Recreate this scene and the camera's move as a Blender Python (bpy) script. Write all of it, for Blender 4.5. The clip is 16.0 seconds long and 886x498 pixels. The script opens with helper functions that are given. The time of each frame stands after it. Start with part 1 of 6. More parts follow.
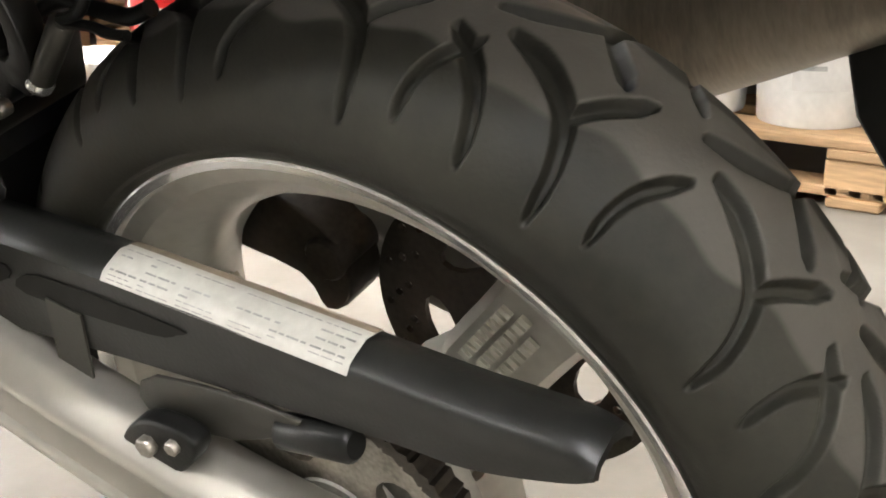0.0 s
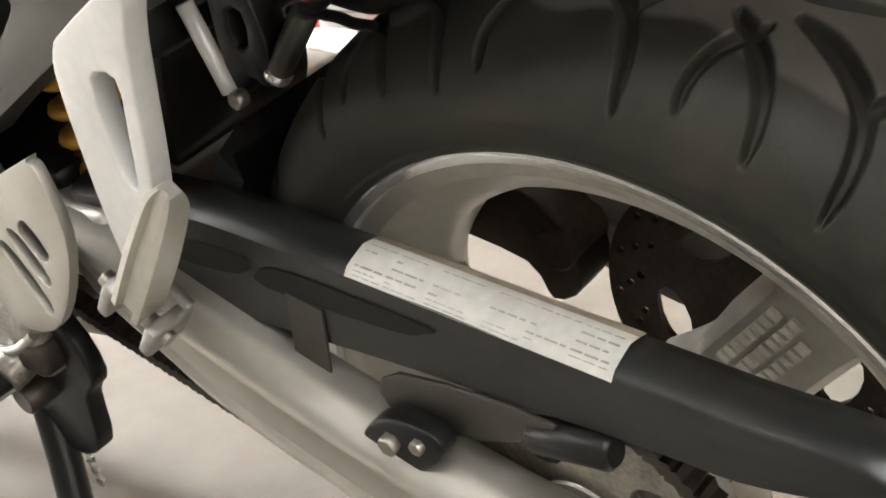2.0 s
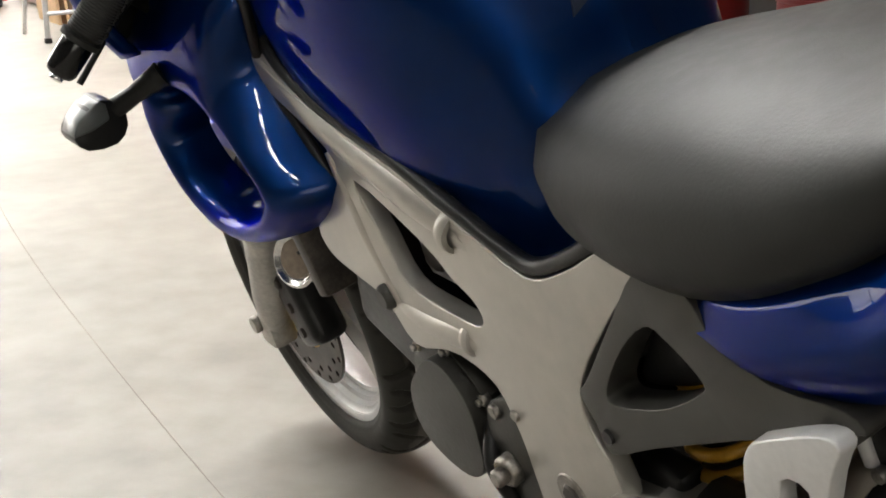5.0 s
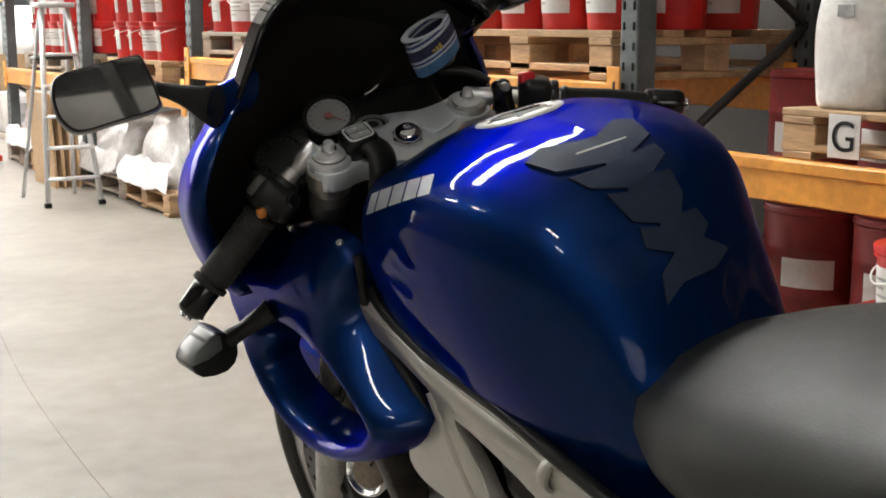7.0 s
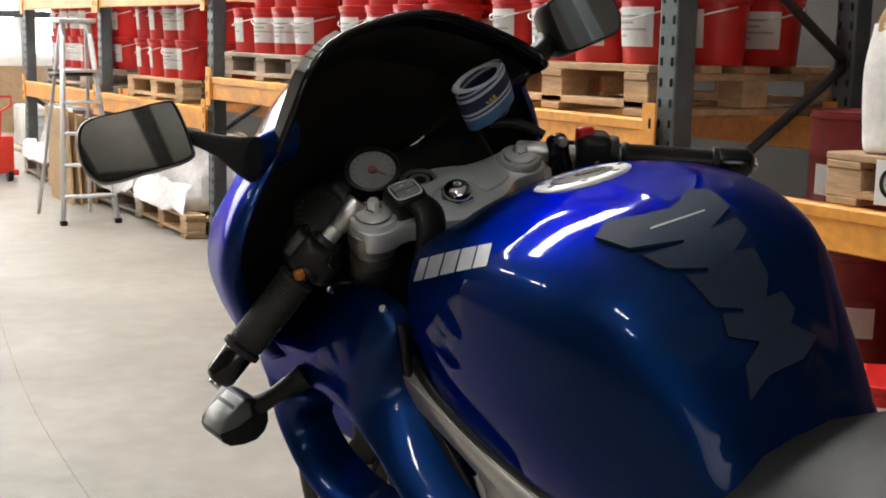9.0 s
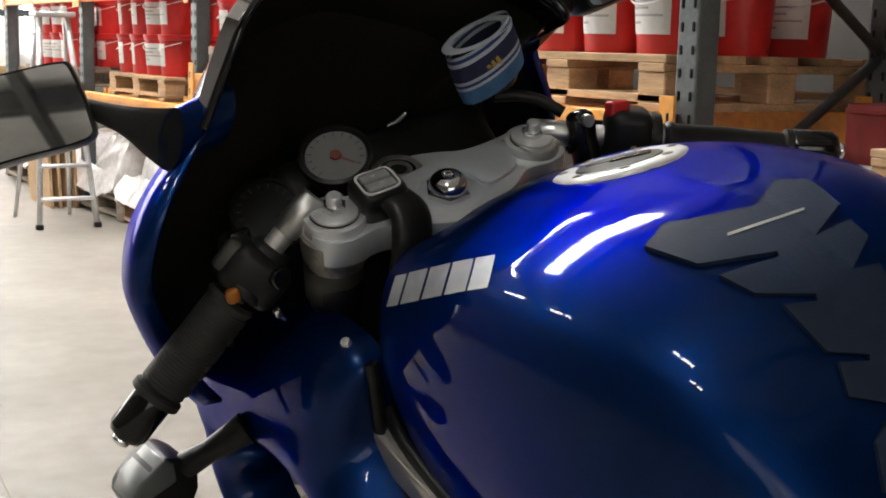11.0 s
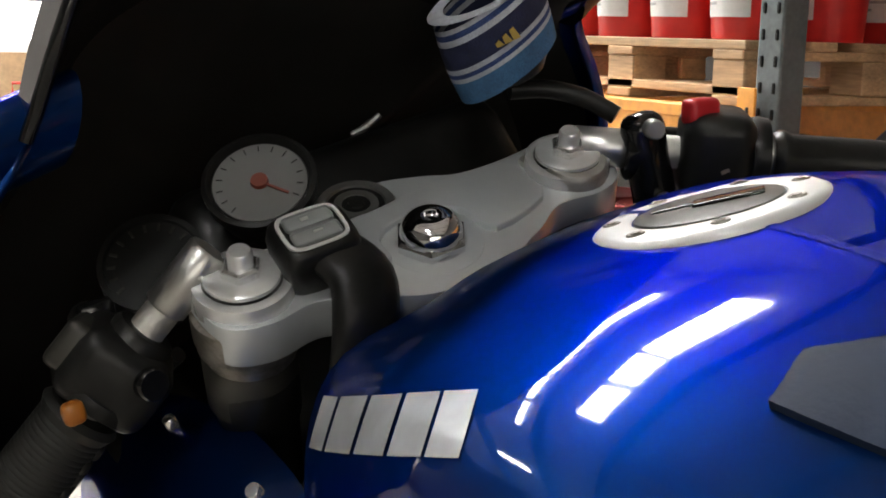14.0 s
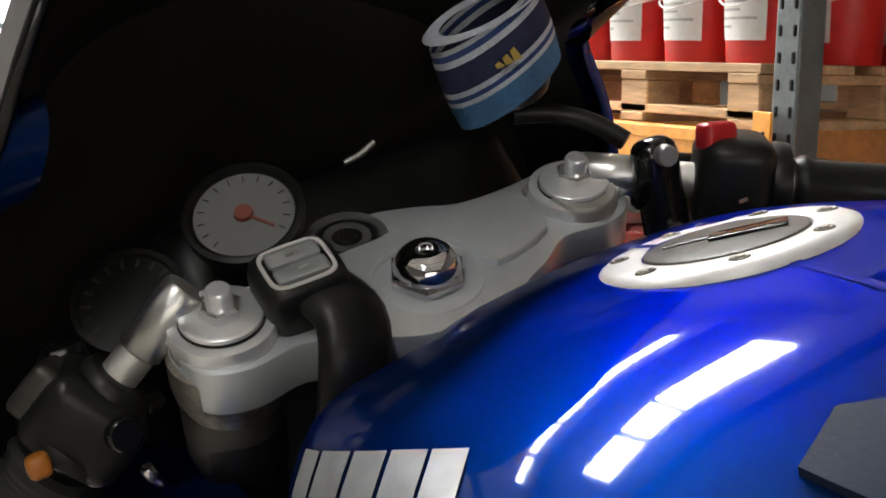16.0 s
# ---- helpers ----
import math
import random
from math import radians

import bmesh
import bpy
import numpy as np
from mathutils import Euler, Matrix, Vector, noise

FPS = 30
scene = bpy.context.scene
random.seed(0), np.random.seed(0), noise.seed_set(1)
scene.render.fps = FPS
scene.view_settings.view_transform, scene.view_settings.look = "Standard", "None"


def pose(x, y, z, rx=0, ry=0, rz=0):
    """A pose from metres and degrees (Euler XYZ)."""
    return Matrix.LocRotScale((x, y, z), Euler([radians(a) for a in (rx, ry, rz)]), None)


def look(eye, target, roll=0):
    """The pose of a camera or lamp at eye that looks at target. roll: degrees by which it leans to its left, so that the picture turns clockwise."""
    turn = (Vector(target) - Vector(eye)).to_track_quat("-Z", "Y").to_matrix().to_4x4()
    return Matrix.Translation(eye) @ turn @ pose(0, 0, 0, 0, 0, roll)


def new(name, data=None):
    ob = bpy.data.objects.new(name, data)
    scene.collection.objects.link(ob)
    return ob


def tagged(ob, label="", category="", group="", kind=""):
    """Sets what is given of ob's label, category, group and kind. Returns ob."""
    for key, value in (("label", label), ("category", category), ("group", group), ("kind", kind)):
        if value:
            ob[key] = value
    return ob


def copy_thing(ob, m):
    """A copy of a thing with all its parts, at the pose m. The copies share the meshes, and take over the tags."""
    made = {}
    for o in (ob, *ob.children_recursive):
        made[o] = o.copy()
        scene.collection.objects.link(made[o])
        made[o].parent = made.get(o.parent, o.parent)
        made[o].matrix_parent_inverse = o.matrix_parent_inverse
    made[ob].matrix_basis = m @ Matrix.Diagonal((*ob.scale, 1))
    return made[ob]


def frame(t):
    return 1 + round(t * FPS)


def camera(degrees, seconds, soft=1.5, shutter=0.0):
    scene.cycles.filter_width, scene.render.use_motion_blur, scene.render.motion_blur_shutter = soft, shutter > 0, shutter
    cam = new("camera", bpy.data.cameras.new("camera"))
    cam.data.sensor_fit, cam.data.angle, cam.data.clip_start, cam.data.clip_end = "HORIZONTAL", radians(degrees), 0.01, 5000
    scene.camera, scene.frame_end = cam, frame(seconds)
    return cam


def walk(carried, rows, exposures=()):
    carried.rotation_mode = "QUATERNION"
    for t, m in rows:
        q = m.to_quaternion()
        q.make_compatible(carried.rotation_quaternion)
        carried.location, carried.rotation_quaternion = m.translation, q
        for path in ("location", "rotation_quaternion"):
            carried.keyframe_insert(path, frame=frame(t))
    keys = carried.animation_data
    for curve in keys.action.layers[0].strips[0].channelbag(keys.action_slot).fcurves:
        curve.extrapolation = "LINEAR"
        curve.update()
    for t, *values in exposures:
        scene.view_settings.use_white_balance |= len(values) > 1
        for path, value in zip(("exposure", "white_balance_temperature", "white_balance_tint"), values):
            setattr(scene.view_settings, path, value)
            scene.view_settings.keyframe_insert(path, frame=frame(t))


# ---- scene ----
EXPOSURES = [(0.0, 1.04), (1.5, 0.88), (2.5, 0.68), (3.0, 0.58), (3.5, 0.28), (4.0, 0.06), (5.2, -0.22), (7.3, -0.56), (8.7, -0.64), (10.8, -0.58), (12.5, -0.40), (13.5, -0.18), (16.0, -0.12)]
# Camera. The path is written in the motorcycle's own frame, which leans on its side stand.
LEAN = pose(0, 0, 0, 0.86, 0, 0) @ pose(0, 0, 0, 0, -16.5, 0)
PATH = [
    (0, (-0.4984, -0.4376, 0.8512), (0.1626, 0.0965, 0.3241), -10.55),
    (0.5, (-0.4911, -0.4471, 0.8493), (0.1476, 0.0972, 0.3055), -12.15),
    (1, (-0.4924, -0.4388, 0.8476), (0.1423, 0.1064, 0.3001), -12.16),
    (1.5, (-0.4924, -0.4010, 0.8469), (0.1148, 0.1749, 0.2995), -13.48),
    (2, (-0.5028, -0.3711, 0.8610), (0.0756, 0.2500, 0.3322), -14.74),
    (2.5, (-0.5058, -0.3367, 0.8820), (0.0440, 0.3167, 0.3616), -14.61),
    (3, (-0.5079, -0.2945, 0.9131), (0.0121, 0.3930, 0.4061), -14.72),
    (3.5, (-0.5187, -0.2611, 0.9601), (-0.0337, 0.4642, 0.4714), -15.08),
    (4, (-0.5244, -0.2472, 1.0042), (-0.0722, 0.5074, 0.5286), -15.96),
    (4.5, (-0.5427, -0.2667, 1.0742), (-0.1341, 0.5253, 0.6206), -18.80),
    (5, (-0.5869, -0.2994, 1.1453), (-0.2101, 0.5227, 0.7184), -17.25),
    (5.2, (-0.5969, -0.3144, 1.1693), (-0.2225, 0.5134, 0.7515), -17.61),
    (7.3, (-0.7773, -0.3696, 1.3586), (-0.3228, 0.4600, 1.0341), -14.03),
    (7.5, (-0.7894, -0.3685, 1.3588), (-0.3351, 0.4609, 1.0339), -14.07),
    (8, (-0.7768, -0.3706, 1.3829), (-0.3300, 0.4670, 1.0684), -13.54),
    (8.5, (-0.7102, -0.2890, 1.3750), (-0.2730, 0.5544, 1.0627), -13.50),
    (8.7, (-0.7173, -0.2667, 1.3755), (-0.2696, 0.5711, 1.0631), -13.04),
    (10.8, (-0.5631, 0.0187, 1.2819), (-0.1148, 0.8549, 0.9659), -12.80),
    (11, (-0.5345, 0.0703, 1.2564), (-0.0836, 0.9076, 0.9472), -12.69),
    (11.5, (-0.4956, 0.1254, 1.2518), (-0.0535, 0.9649, 0.9360), -12.55),
    (12, (-0.4518, 0.1848, 1.2357), (-0.0071, 1.0237, 0.9220), -11.92),
    (12.5, (-0.4095, 0.2381, 1.2213), (0.0253, 1.0832, 0.9102), -12.23),
    (13, (-0.3686, 0.2954, 1.2054), (0.0524, 1.1479, 0.8955), -12.47),
    (13.5, (-0.3298, 0.3483, 1.1860), (0.0886, 1.2047, 0.8834), -12.53),
    (14, (-0.2916, 0.4018, 1.1668), (0.1151, 1.2626, 0.8605), -13.03),
    (14.5, (-0.2767, 0.4207, 1.1598), (0.1149, 1.2910, 0.8611), -13.74),
    (15, (-0.2626, 0.4379, 1.1526), (0.1295, 1.3098, 0.8592), -13.77),
    (15.5, (-0.2590, 0.4409, 1.1515), (0.1346, 1.3135, 0.8625), -13.56),
    (16, (-0.2612, 0.4411, 1.1543), (0.1419, 1.3108, 0.8695), -13.42),
]
cam = camera(38.0, 16.0, soft=1.8)
walk(cam, [(t, LEAN @ look(eye, target, roll)) for t, eye, target, roll in PATH], EXPOSURES)

# ---- light ----
world = bpy.data.worlds.new("sky")
scene.world = world
world.use_nodes = True
wn, wl = world.node_tree.nodes, world.node_tree.links
sky_node = wn.new("ShaderNodeTexSky")
sky_node.sky_type, sky_node.sun_disc = "NISHITA", False
sky_node.sun_elevation, sky_node.sun_rotation = radians(40), radians(200)
wl.new(sky_node.outputs[0], wn["Background"].inputs[0])
wn["Background"].inputs[1].default_value = 0.1


def area(name, at, to, sx, sy, watts, colour=(1, 0.95, 0.88)):
    data = bpy.data.lights.new(name, "AREA")
    data.shape, data.size, data.size_y, data.energy, data.color = "RECTANGLE", sx, sy, watts, colour
    ob = new(name, data)
    ob.matrix_world = look(at, to)
    return ob


area("end_daylight", (-1.5, 13.9, 2.8), (-0.6, 1.0, 0.6), 8.0, 3.0, 120)
# Added fill lamp at the hall's unseen rear end, brightens the bike from behind.
area("rear_fill", (-2.2, -9.6, 2.0), (0.0, 0.0, 0.7), 5.0, 3.6, 65, (1, 0.95, 0.87))


# ---- materials ----
def mat(name, colour, rough=0.5, metal=0.0, coat=0.0, var=0.12, scale=6.0, bump=0.0, bump_scale=60.0, fine=0.0, emit=0.0, tone2=None, stretch=(1, 1, 1), spec=0.5):
    m = bpy.data.materials.new(name)
    m.use_nodes = True
    n, l = m.node_tree.nodes, m.node_tree.links
    b = n["Principled BSDF"]
    b.inputs["Roughness"].default_value, b.inputs["Metallic"].default_value = rough, metal
    b.inputs["Coat Weight"].default_value, b.inputs["Coat Roughness"].default_value = coat, 0.04
    b.inputs["Specular IOR Level"].default_value = spec
    co = n.new("ShaderNodeTexCoord")
    mp = n.new("ShaderNodeMapping")
    mp.inputs["Scale"].default_value = stretch
    l.new(co.outputs["Object"], mp.inputs[0])
    big, small = n.new("ShaderNodeTexNoise"), n.new("ShaderNodeTexNoise")
    big.inputs["Scale"].default_value, big.inputs["Detail"].default_value = scale, 6
    small.inputs["Scale"].default_value, small.inputs["Detail"].default_value = scale * 9, 8
    for t in (big, small):
        l.new(mp.outputs[0], t.inputs["Vector"])
    mix = n.new("ShaderNodeMix")
    mix.data_type = "FLOAT"
    mix.inputs[0].default_value = 0.4
    l.new(big.outputs[0], mix.inputs[2])
    l.new(small.outputs[0], mix.inputs[3])
    ramp = n.new("ShaderNodeValToRGB")
    lo = tone2 or tuple(c * (1 - var * 1.6) for c in colour)
    hi = tuple(min(1, c * (1 + var * 1.6)) for c in colour)
    ramp.color_ramp.elements[0].position, ramp.color_ramp.elements[1].position = 0.36, 0.64
    ramp.color_ramp.elements[0].color, ramp.color_ramp.elements[1].color = (*lo, 1), (*hi, 1)
    l.new(mix.outputs[0], ramp.inputs[0])
    l.new(ramp.outputs[0], b.inputs["Base Color"])
    rr = n.new("ShaderNodeMapRange")
    rr.inputs[3].default_value, rr.inputs[4].default_value = max(0.02, rough * 0.8), min(1, rough * 1.2)
    l.new(small.outputs[0], rr.inputs[0])
    l.new(rr.outputs[0], b.inputs["Roughness"])
    if bump:
        f = n.new("ShaderNodeTexNoise")
        f.inputs["Scale"].default_value, f.inputs["Detail"].default_value = bump_scale, 6
        l.new(mp.outputs[0], f.inputs["Vector"])
        bp = n.new("ShaderNodeBump")
        bp.inputs["Strength"].default_value, bp.inputs["Distance"].default_value = bump, 0.002
        l.new(f.outputs[0], bp.inputs["Height"])
        l.new(bp.outputs[0], b.inputs["Normal"])
    if emit:
        b.inputs["Emission Color"].default_value = (*colour, 1)
        b.inputs["Emission Strength"].default_value = emit
    return m


RUBBER = mat("rubber", (0.016, 0.016, 0.0145), 0.6, spec=0.3, var=0.25, scale=9, bump=0.15, bump_scale=300)
SILVER = mat("silver_paint", (0.47, 0.452, 0.41), 0.40, 0.80, 0.15, var=0.06, scale=5, bump=0.02, bump_scale=150)
RIMPAINT = mat("rim_paint", (0.50, 0.485, 0.44), 0.38, 0.6, 0.1, var=0.08, scale=9, bump=0.05, bump_scale=200)
ALU = mat("brushed_aluminium", (0.56, 0.56, 0.54), 0.33, 0.95, var=0.06, scale=8, bump=0.05, bump_scale=400, stretch=(1, 6, 1))
ALUDULL = mat("cast_aluminium", (0.42, 0.41, 0.38), 0.5, 0.8, var=0.15, scale=14, bump=0.2, bump_scale=260)
CHROME = mat("chrome", (0.82, 0.82, 0.84), 0.07, 1.0, var=0.02)
STEEL = mat("steel", (0.30, 0.28, 0.25), 0.4, 0.9, var=0.25, scale=30, bump=0.1, bump_scale=200)
# rubber that is dusty grey where the tread touches the ground, by a value stored on the tyre
TYREMAT = mat("tyre_rubber", (0.0200, 0.0190, 0.0145), 0.60, spec=0.32, var=0.25, scale=9, bump=0.15, bump_scale=300)
tn, tl = TYREMAT.node_tree.nodes, TYREMAT.node_tree.links
dust_in, dust_mix = tn.new("ShaderNodeAttribute"), tn.new("ShaderNodeMix")
dust_in.attribute_name, dust_mix.data_type = "dust", "RGBA"
tl.new(dust_in.outputs["Fac"], dust_mix.inputs[0])
tl.new(tn["Color Ramp"].outputs[0], dust_mix.inputs[6])
dust_mix.inputs[7].default_value = (0.085, 0.079, 0.070, 1)
tl.new(dust_mix.outputs[2], tn["Principled BSDF"].inputs["Base Color"])
DARKSTEEL = mat("dark_steel", (0.05, 0.042, 0.035), 0.45, 0.6, var=0.3, scale=20, bump=0.15)
BLACK = mat("black_plastic", (0.010, 0.010, 0.0095), 0.34, spec=0.24, var=0.25, scale=10, bump=0.08, bump_scale=400)
BLACKGLOSS = mat("black_gloss", (0.006, 0.006, 0.006), 0.12, var=0.2)
SCREEN = mat("smoked_screen", (0.007, 0.007, 0.006), 0.10, var=0.2, spec=0.25)
GUARD = mat("guard_plastic", (0.011, 0.0112, 0.010), 0.40, var=0.2, scale=8, bump=0.1, bump_scale=350)
PANELGREY = mat("dark_grey_paint", (0.046, 0.044, 0.038), 0.42, 0.3, var=0.12, scale=7, bump=0.05, bump_scale=400)
ENGINE = mat("engine_grey", (0.040, 0.039, 0.034), 0.42, 0.5, var=0.18, scale=12, bump=0.12, bump_scale=200)
BLUE = mat("blue_paint", (0.0020, 0.0210, 0.102), 0.44, 0.85, 0.36, var=0.05, scale=4, spec=0.06)
BLUE.node_tree.nodes["Principled BSDF"].inputs["Specular Tint"].default_value = (0.03, 0.16, 1, 1)
BLUE.node_tree.nodes["Principled BSDF"].inputs["Coat Roughness"].default_value = 0.015
BLUE.node_tree.nodes["Principled BSDF"].inputs["IOR"].default_value = 1.01
# Black of the cockpit liner, also the painted shade in guard and heel slots.
LINER_AND_SHADE = mat("cockpit_liner", (0.013, 0.0125, 0.011), 0.6, var=0.2, spec=0.2)
DUST = mat("clamp_metal", (0.60, 0.63, 0.645), 0.32, 0.55, var=0.03, scale=9, bump=0.02, bump_scale=600)
LETTERS = mat("cast_letter_paint", (0.62, 0.60, 0.52), 0.5, 0.2, var=0.1)
# White dial face with the cockpit's shade put into its colour.
DIALMAT = mat("dial_white_shaded", (0.125, 0.125, 0.12), 0.5, var=0.05)
SEATMAT = mat("seat_vinyl", (0.022, 0.0225, 0.021), 0.52, spec=0.25, var=0.1, scale=6, bump=0.10, bump_scale=300)
PADMAT = mat("pad_rubber", (0.015, 0.024, 0.046), 0.58, spec=0.18, var=0.12, scale=9, bump=0.12, bump_scale=300)
GOLD = mat("spring_paint", (0.46, 0.25, 0.02), 0.4, 0.1, var=0.12, scale=20)
LABELWHITE = mat("label_white", (0.56, 0.55, 0.51), 0.32, var=0.1, scale=12)
LABELTAN = mat("label_brown", (0.24, 0.19, 0.14), 0.4, var=0.2, scale=14)
POLISHED = mat("polished_aluminium", (0.84, 0.84, 0.83), 0.16, 0.85, var=0.04)
CAPMETAL = mat("turned_cap_aluminium", (0.80, 0.81, 0.82), 0.24, 0.62, var=0.05, scale=20, bump=0.03, bump_scale=500)
SATIN = mat("satin_silver", (0.70, 0.70, 0.69), 0.38, 0.25, var=0.05, scale=12)
BUTTON = mat("button_grey", (0.24, 0.25, 0.25), 0.45, var=0.06)
PRINT = mat("print_grey", (0.33, 0.33, 0.32), 0.5, var=0.2, scale=40)
WHITE = mat("white_plastic", (0.72, 0.72, 0.70), 0.4, var=0.06)
REDSW = mat("red_switch", (0.42, 0.012, 0.018), 0.35, var=0.1)
AMBER = mat("amber_plastic", (0.36, 0.12, 0.015), 0.3, var=0.1)
CLEARGREY = mat("clear_lens", (0.088, 0.096, 0.094), 0.3, var=0.06)
MIRROR = mat("mirror_glass", (0.86, 0.87, 0.88), 0.02, 1.0, var=0.01)
HUB = mat("exhaust_steel", (0.27, 0.235, 0.19), 0.42, 0.8, var=0.15, scale=9, stretch=(1, 5, 1))
CONCRETE = mat("concrete", (0.222, 0.205, 0.180), 0.55, var=0.16, scale=1.1, bump=0.15, bump_scale=40, tone2=(0.165, 0.149, 0.127))
# Wall sheet with the shade of the hall's sides put into its colour.
WALLSHADE = mat("shaded_wall_sheet", (0.060, 0.055, 0.050), 0.7, var=0.1, scale=0.8)
JOINT = mat("joint_dark", (0.20, 0.175, 0.15), 0.8)
WALLMAT = mat("wall_sheet", (0.66, 0.66, 0.64), 0.6, var=0.05, scale=1.5)
DOORLIGHT = mat("daylight_panel", (1.0, 0.98, 0.94), 0.6, var=0.0, emit=7.0)
ROOFLIGHT = mat("roof_light_sheet", (1.0, 0.99, 0.96), 0.6, var=0.0, emit=105.0)
REARGLOW = mat("rear_fill_glow", (1.0, 0.95, 0.86), 0.6, var=0.0, emit=1.6)
ROOFMAT = mat("roof_sheet", (0.80, 0.80, 0.78), 0.6, var=0.08, scale=1.2)
ORANGE = mat("rack_orange", (0.72, 0.30, 0.035), 0.45, var=0.14, scale=4, bump=0.08)
RACKGREY = mat("rack_post_grey", (0.085, 0.10, 0.105), 0.45, 0.2, var=0.15, scale=9, bump=0.08)
RACKDARK = mat("rack_brace_dark", (0.05, 0.05, 0.05), 0.5, 0.2, var=0.2, scale=9)
WOOD = mat("pallet_wood", (0.46, 0.30, 0.165), 0.75, var=0.22, scale=3, bump=0.3, bump_scale=60, stretch=(3, 0.6, 6))
WOODGREY = mat("pallet_wood_grey", (0.30, 0.25, 0.20), 0.8, var=0.25, scale=3, bump=0.3, bump_scale=60, stretch=(3, 0.6, 6))
BUCKET_RED = mat("bucket_red", (0.52, 0.018, 0.016), 0.35, var=0.1, scale=3)
BUCKETDARK = mat("drum_dark_red", (0.19, 0.014, 0.014), 0.45, var=0.15, scale=3)
PAPER = mat("paper_label", (0.66, 0.65, 0.63), 0.55, var=0.06, scale=8)
SACK = mat("paper_sack", (0.74, 0.72, 0.69), 0.6, var=0.12, scale=5, bump=0.7, bump_scale=18)
SACKTOP = mat("sack_orange", (0.52, 0.30, 0.12), 0.55, var=0.2, scale=6, bump=0.5, bump_scale=18)
WRAP = mat("stretch_wrap", (0.60, 0.58, 0.57), 0.25, var=0.14, scale=4, bump=0.9, bump_scale=14)
CARDBOARD = mat("cardboard", (0.44, 0.29, 0.16), 0.75, var=0.12, scale=3)
LADDERMAT = mat("ladder_aluminium", (0.55, 0.56, 0.57), 0.4, 0.7, var=0.08)
REDPAINT = mat("red_paint", (0.55, 0.03, 0.015), 0.4, var=0.1)


# ---- mesh helpers ----
def finish(bm, name, material, parent=None, label="", smooth=45):
    bmesh.ops.recalc_face_normals(bm, faces=bm.faces)
    me = bpy.data.meshes.new(name)
    bm.to_mesh(me)
    bm.free()
    me.materials.append(material)
    if smooth:
        for p in me.polygons:
            p.use_smooth = True
        me.set_sharp_from_angle(angle=radians(smooth))
    ob = new(name, me)
    if parent:
        ob.parent = parent
    if label:
        ob["label"] = label
    return ob


def part(name, bm, material, parent, label="", smooth=45):
    return finish(bm, name, material, parent, label, smooth)


def thing(name, m, label, category, group="", kind=""):
    ob = new(name)
    ob.matrix_world = m
    return tagged(ob, label, category, group, kind)


def shift(bm, m):
    bmesh.ops.transform(bm, matrix=m, verts=bm.verts)
    return bm


def box(sx, sy, sz, at=(0, 0, 0), bevel=0.0, seg=2, turn=None):
    bm = bmesh.new()
    bmesh.ops.create_cube(bm, size=1)
    bmesh.ops.scale(bm, vec=(sx, sy, sz), verts=bm.verts)
    if bevel:
        bmesh.ops.bevel(bm, geom=bm.edges[:], offset=bevel, segments=seg, affect="EDGES", profile=0.5)
    if turn:
        shift(bm, pose(0, 0, 0, *turn))
    return shift(bm, Matrix.Translation(at))


def join(*bms):
    out = bmesh.new()
    for b in bms:
        me = bpy.data.meshes.new("tmp")
        b.to_mesh(me)
        b.free()
        out.from_mesh(me)
        bpy.data.meshes.remove(me)
    return out


def smooth_ring(points, n=6, closed=True):
    """Catmull-Rom through the points."""
    pts = [Vector(p) for p in points]
    k, out = len(pts), []
    last = k if closed else k - 1
    for i in range(last):
        a, b, c, d = (pts[(i + j - 1) % k] if closed else pts[min(max(i + j - 1, 0), k - 1)] for j in range(4))
        for s in range(n):
            t = s / n
            out.append(0.5 * (2 * b + (c - a) * t + (2 * a - 5 * b + 4 * c - d) * t * t + (3 * b - a - 3 * c + d) * t ** 3))
    if not closed:
        out.append(pts[-1])
    return out


def plate(outer, x0, x1, holes=(), bevel=0.004, n=4, seg=2):
    """A plate whose outline is given in y, z, between x0 and x1."""
    bm = bmesh.new()
    edges = []
    for ring in (outer, *holes):
        pts = smooth_ring([(p[0], p[1], 0) for p in ring], n) if n else [Vector((*p, 0)) for p in ring]
        vs = [bm.verts.new((x0, p[0], p[1])) for p in pts]
        edges += [bm.edges.new((vs[i], vs[(i + 1) % len(vs)])) for i in range(len(vs))]
    bmesh.ops.triangle_fill(bm, use_beauty=True, edges=edges)
    faces = bm.faces[:]
    ext = bmesh.ops.extrude_face_region(bm, geom=faces)
    bmesh.ops.translate(bm, vec=(x1 - x0, 0, 0), verts=[v for v in ext["geom"] if isinstance(v, bmesh.types.BMVert)])
    bmesh.ops.recalc_face_normals(bm, faces=bm.faces)
    if bevel:
        sharp = [e for e in bm.edges if len(e.link_faces) == 2 and e.calc_face_angle() > 1.2]
        bmesh.ops.bevel(bm, geom=sharp, offset=bevel, segments=seg, affect="EDGES", profile=0.5, clamp_overlap=True)
    return bm


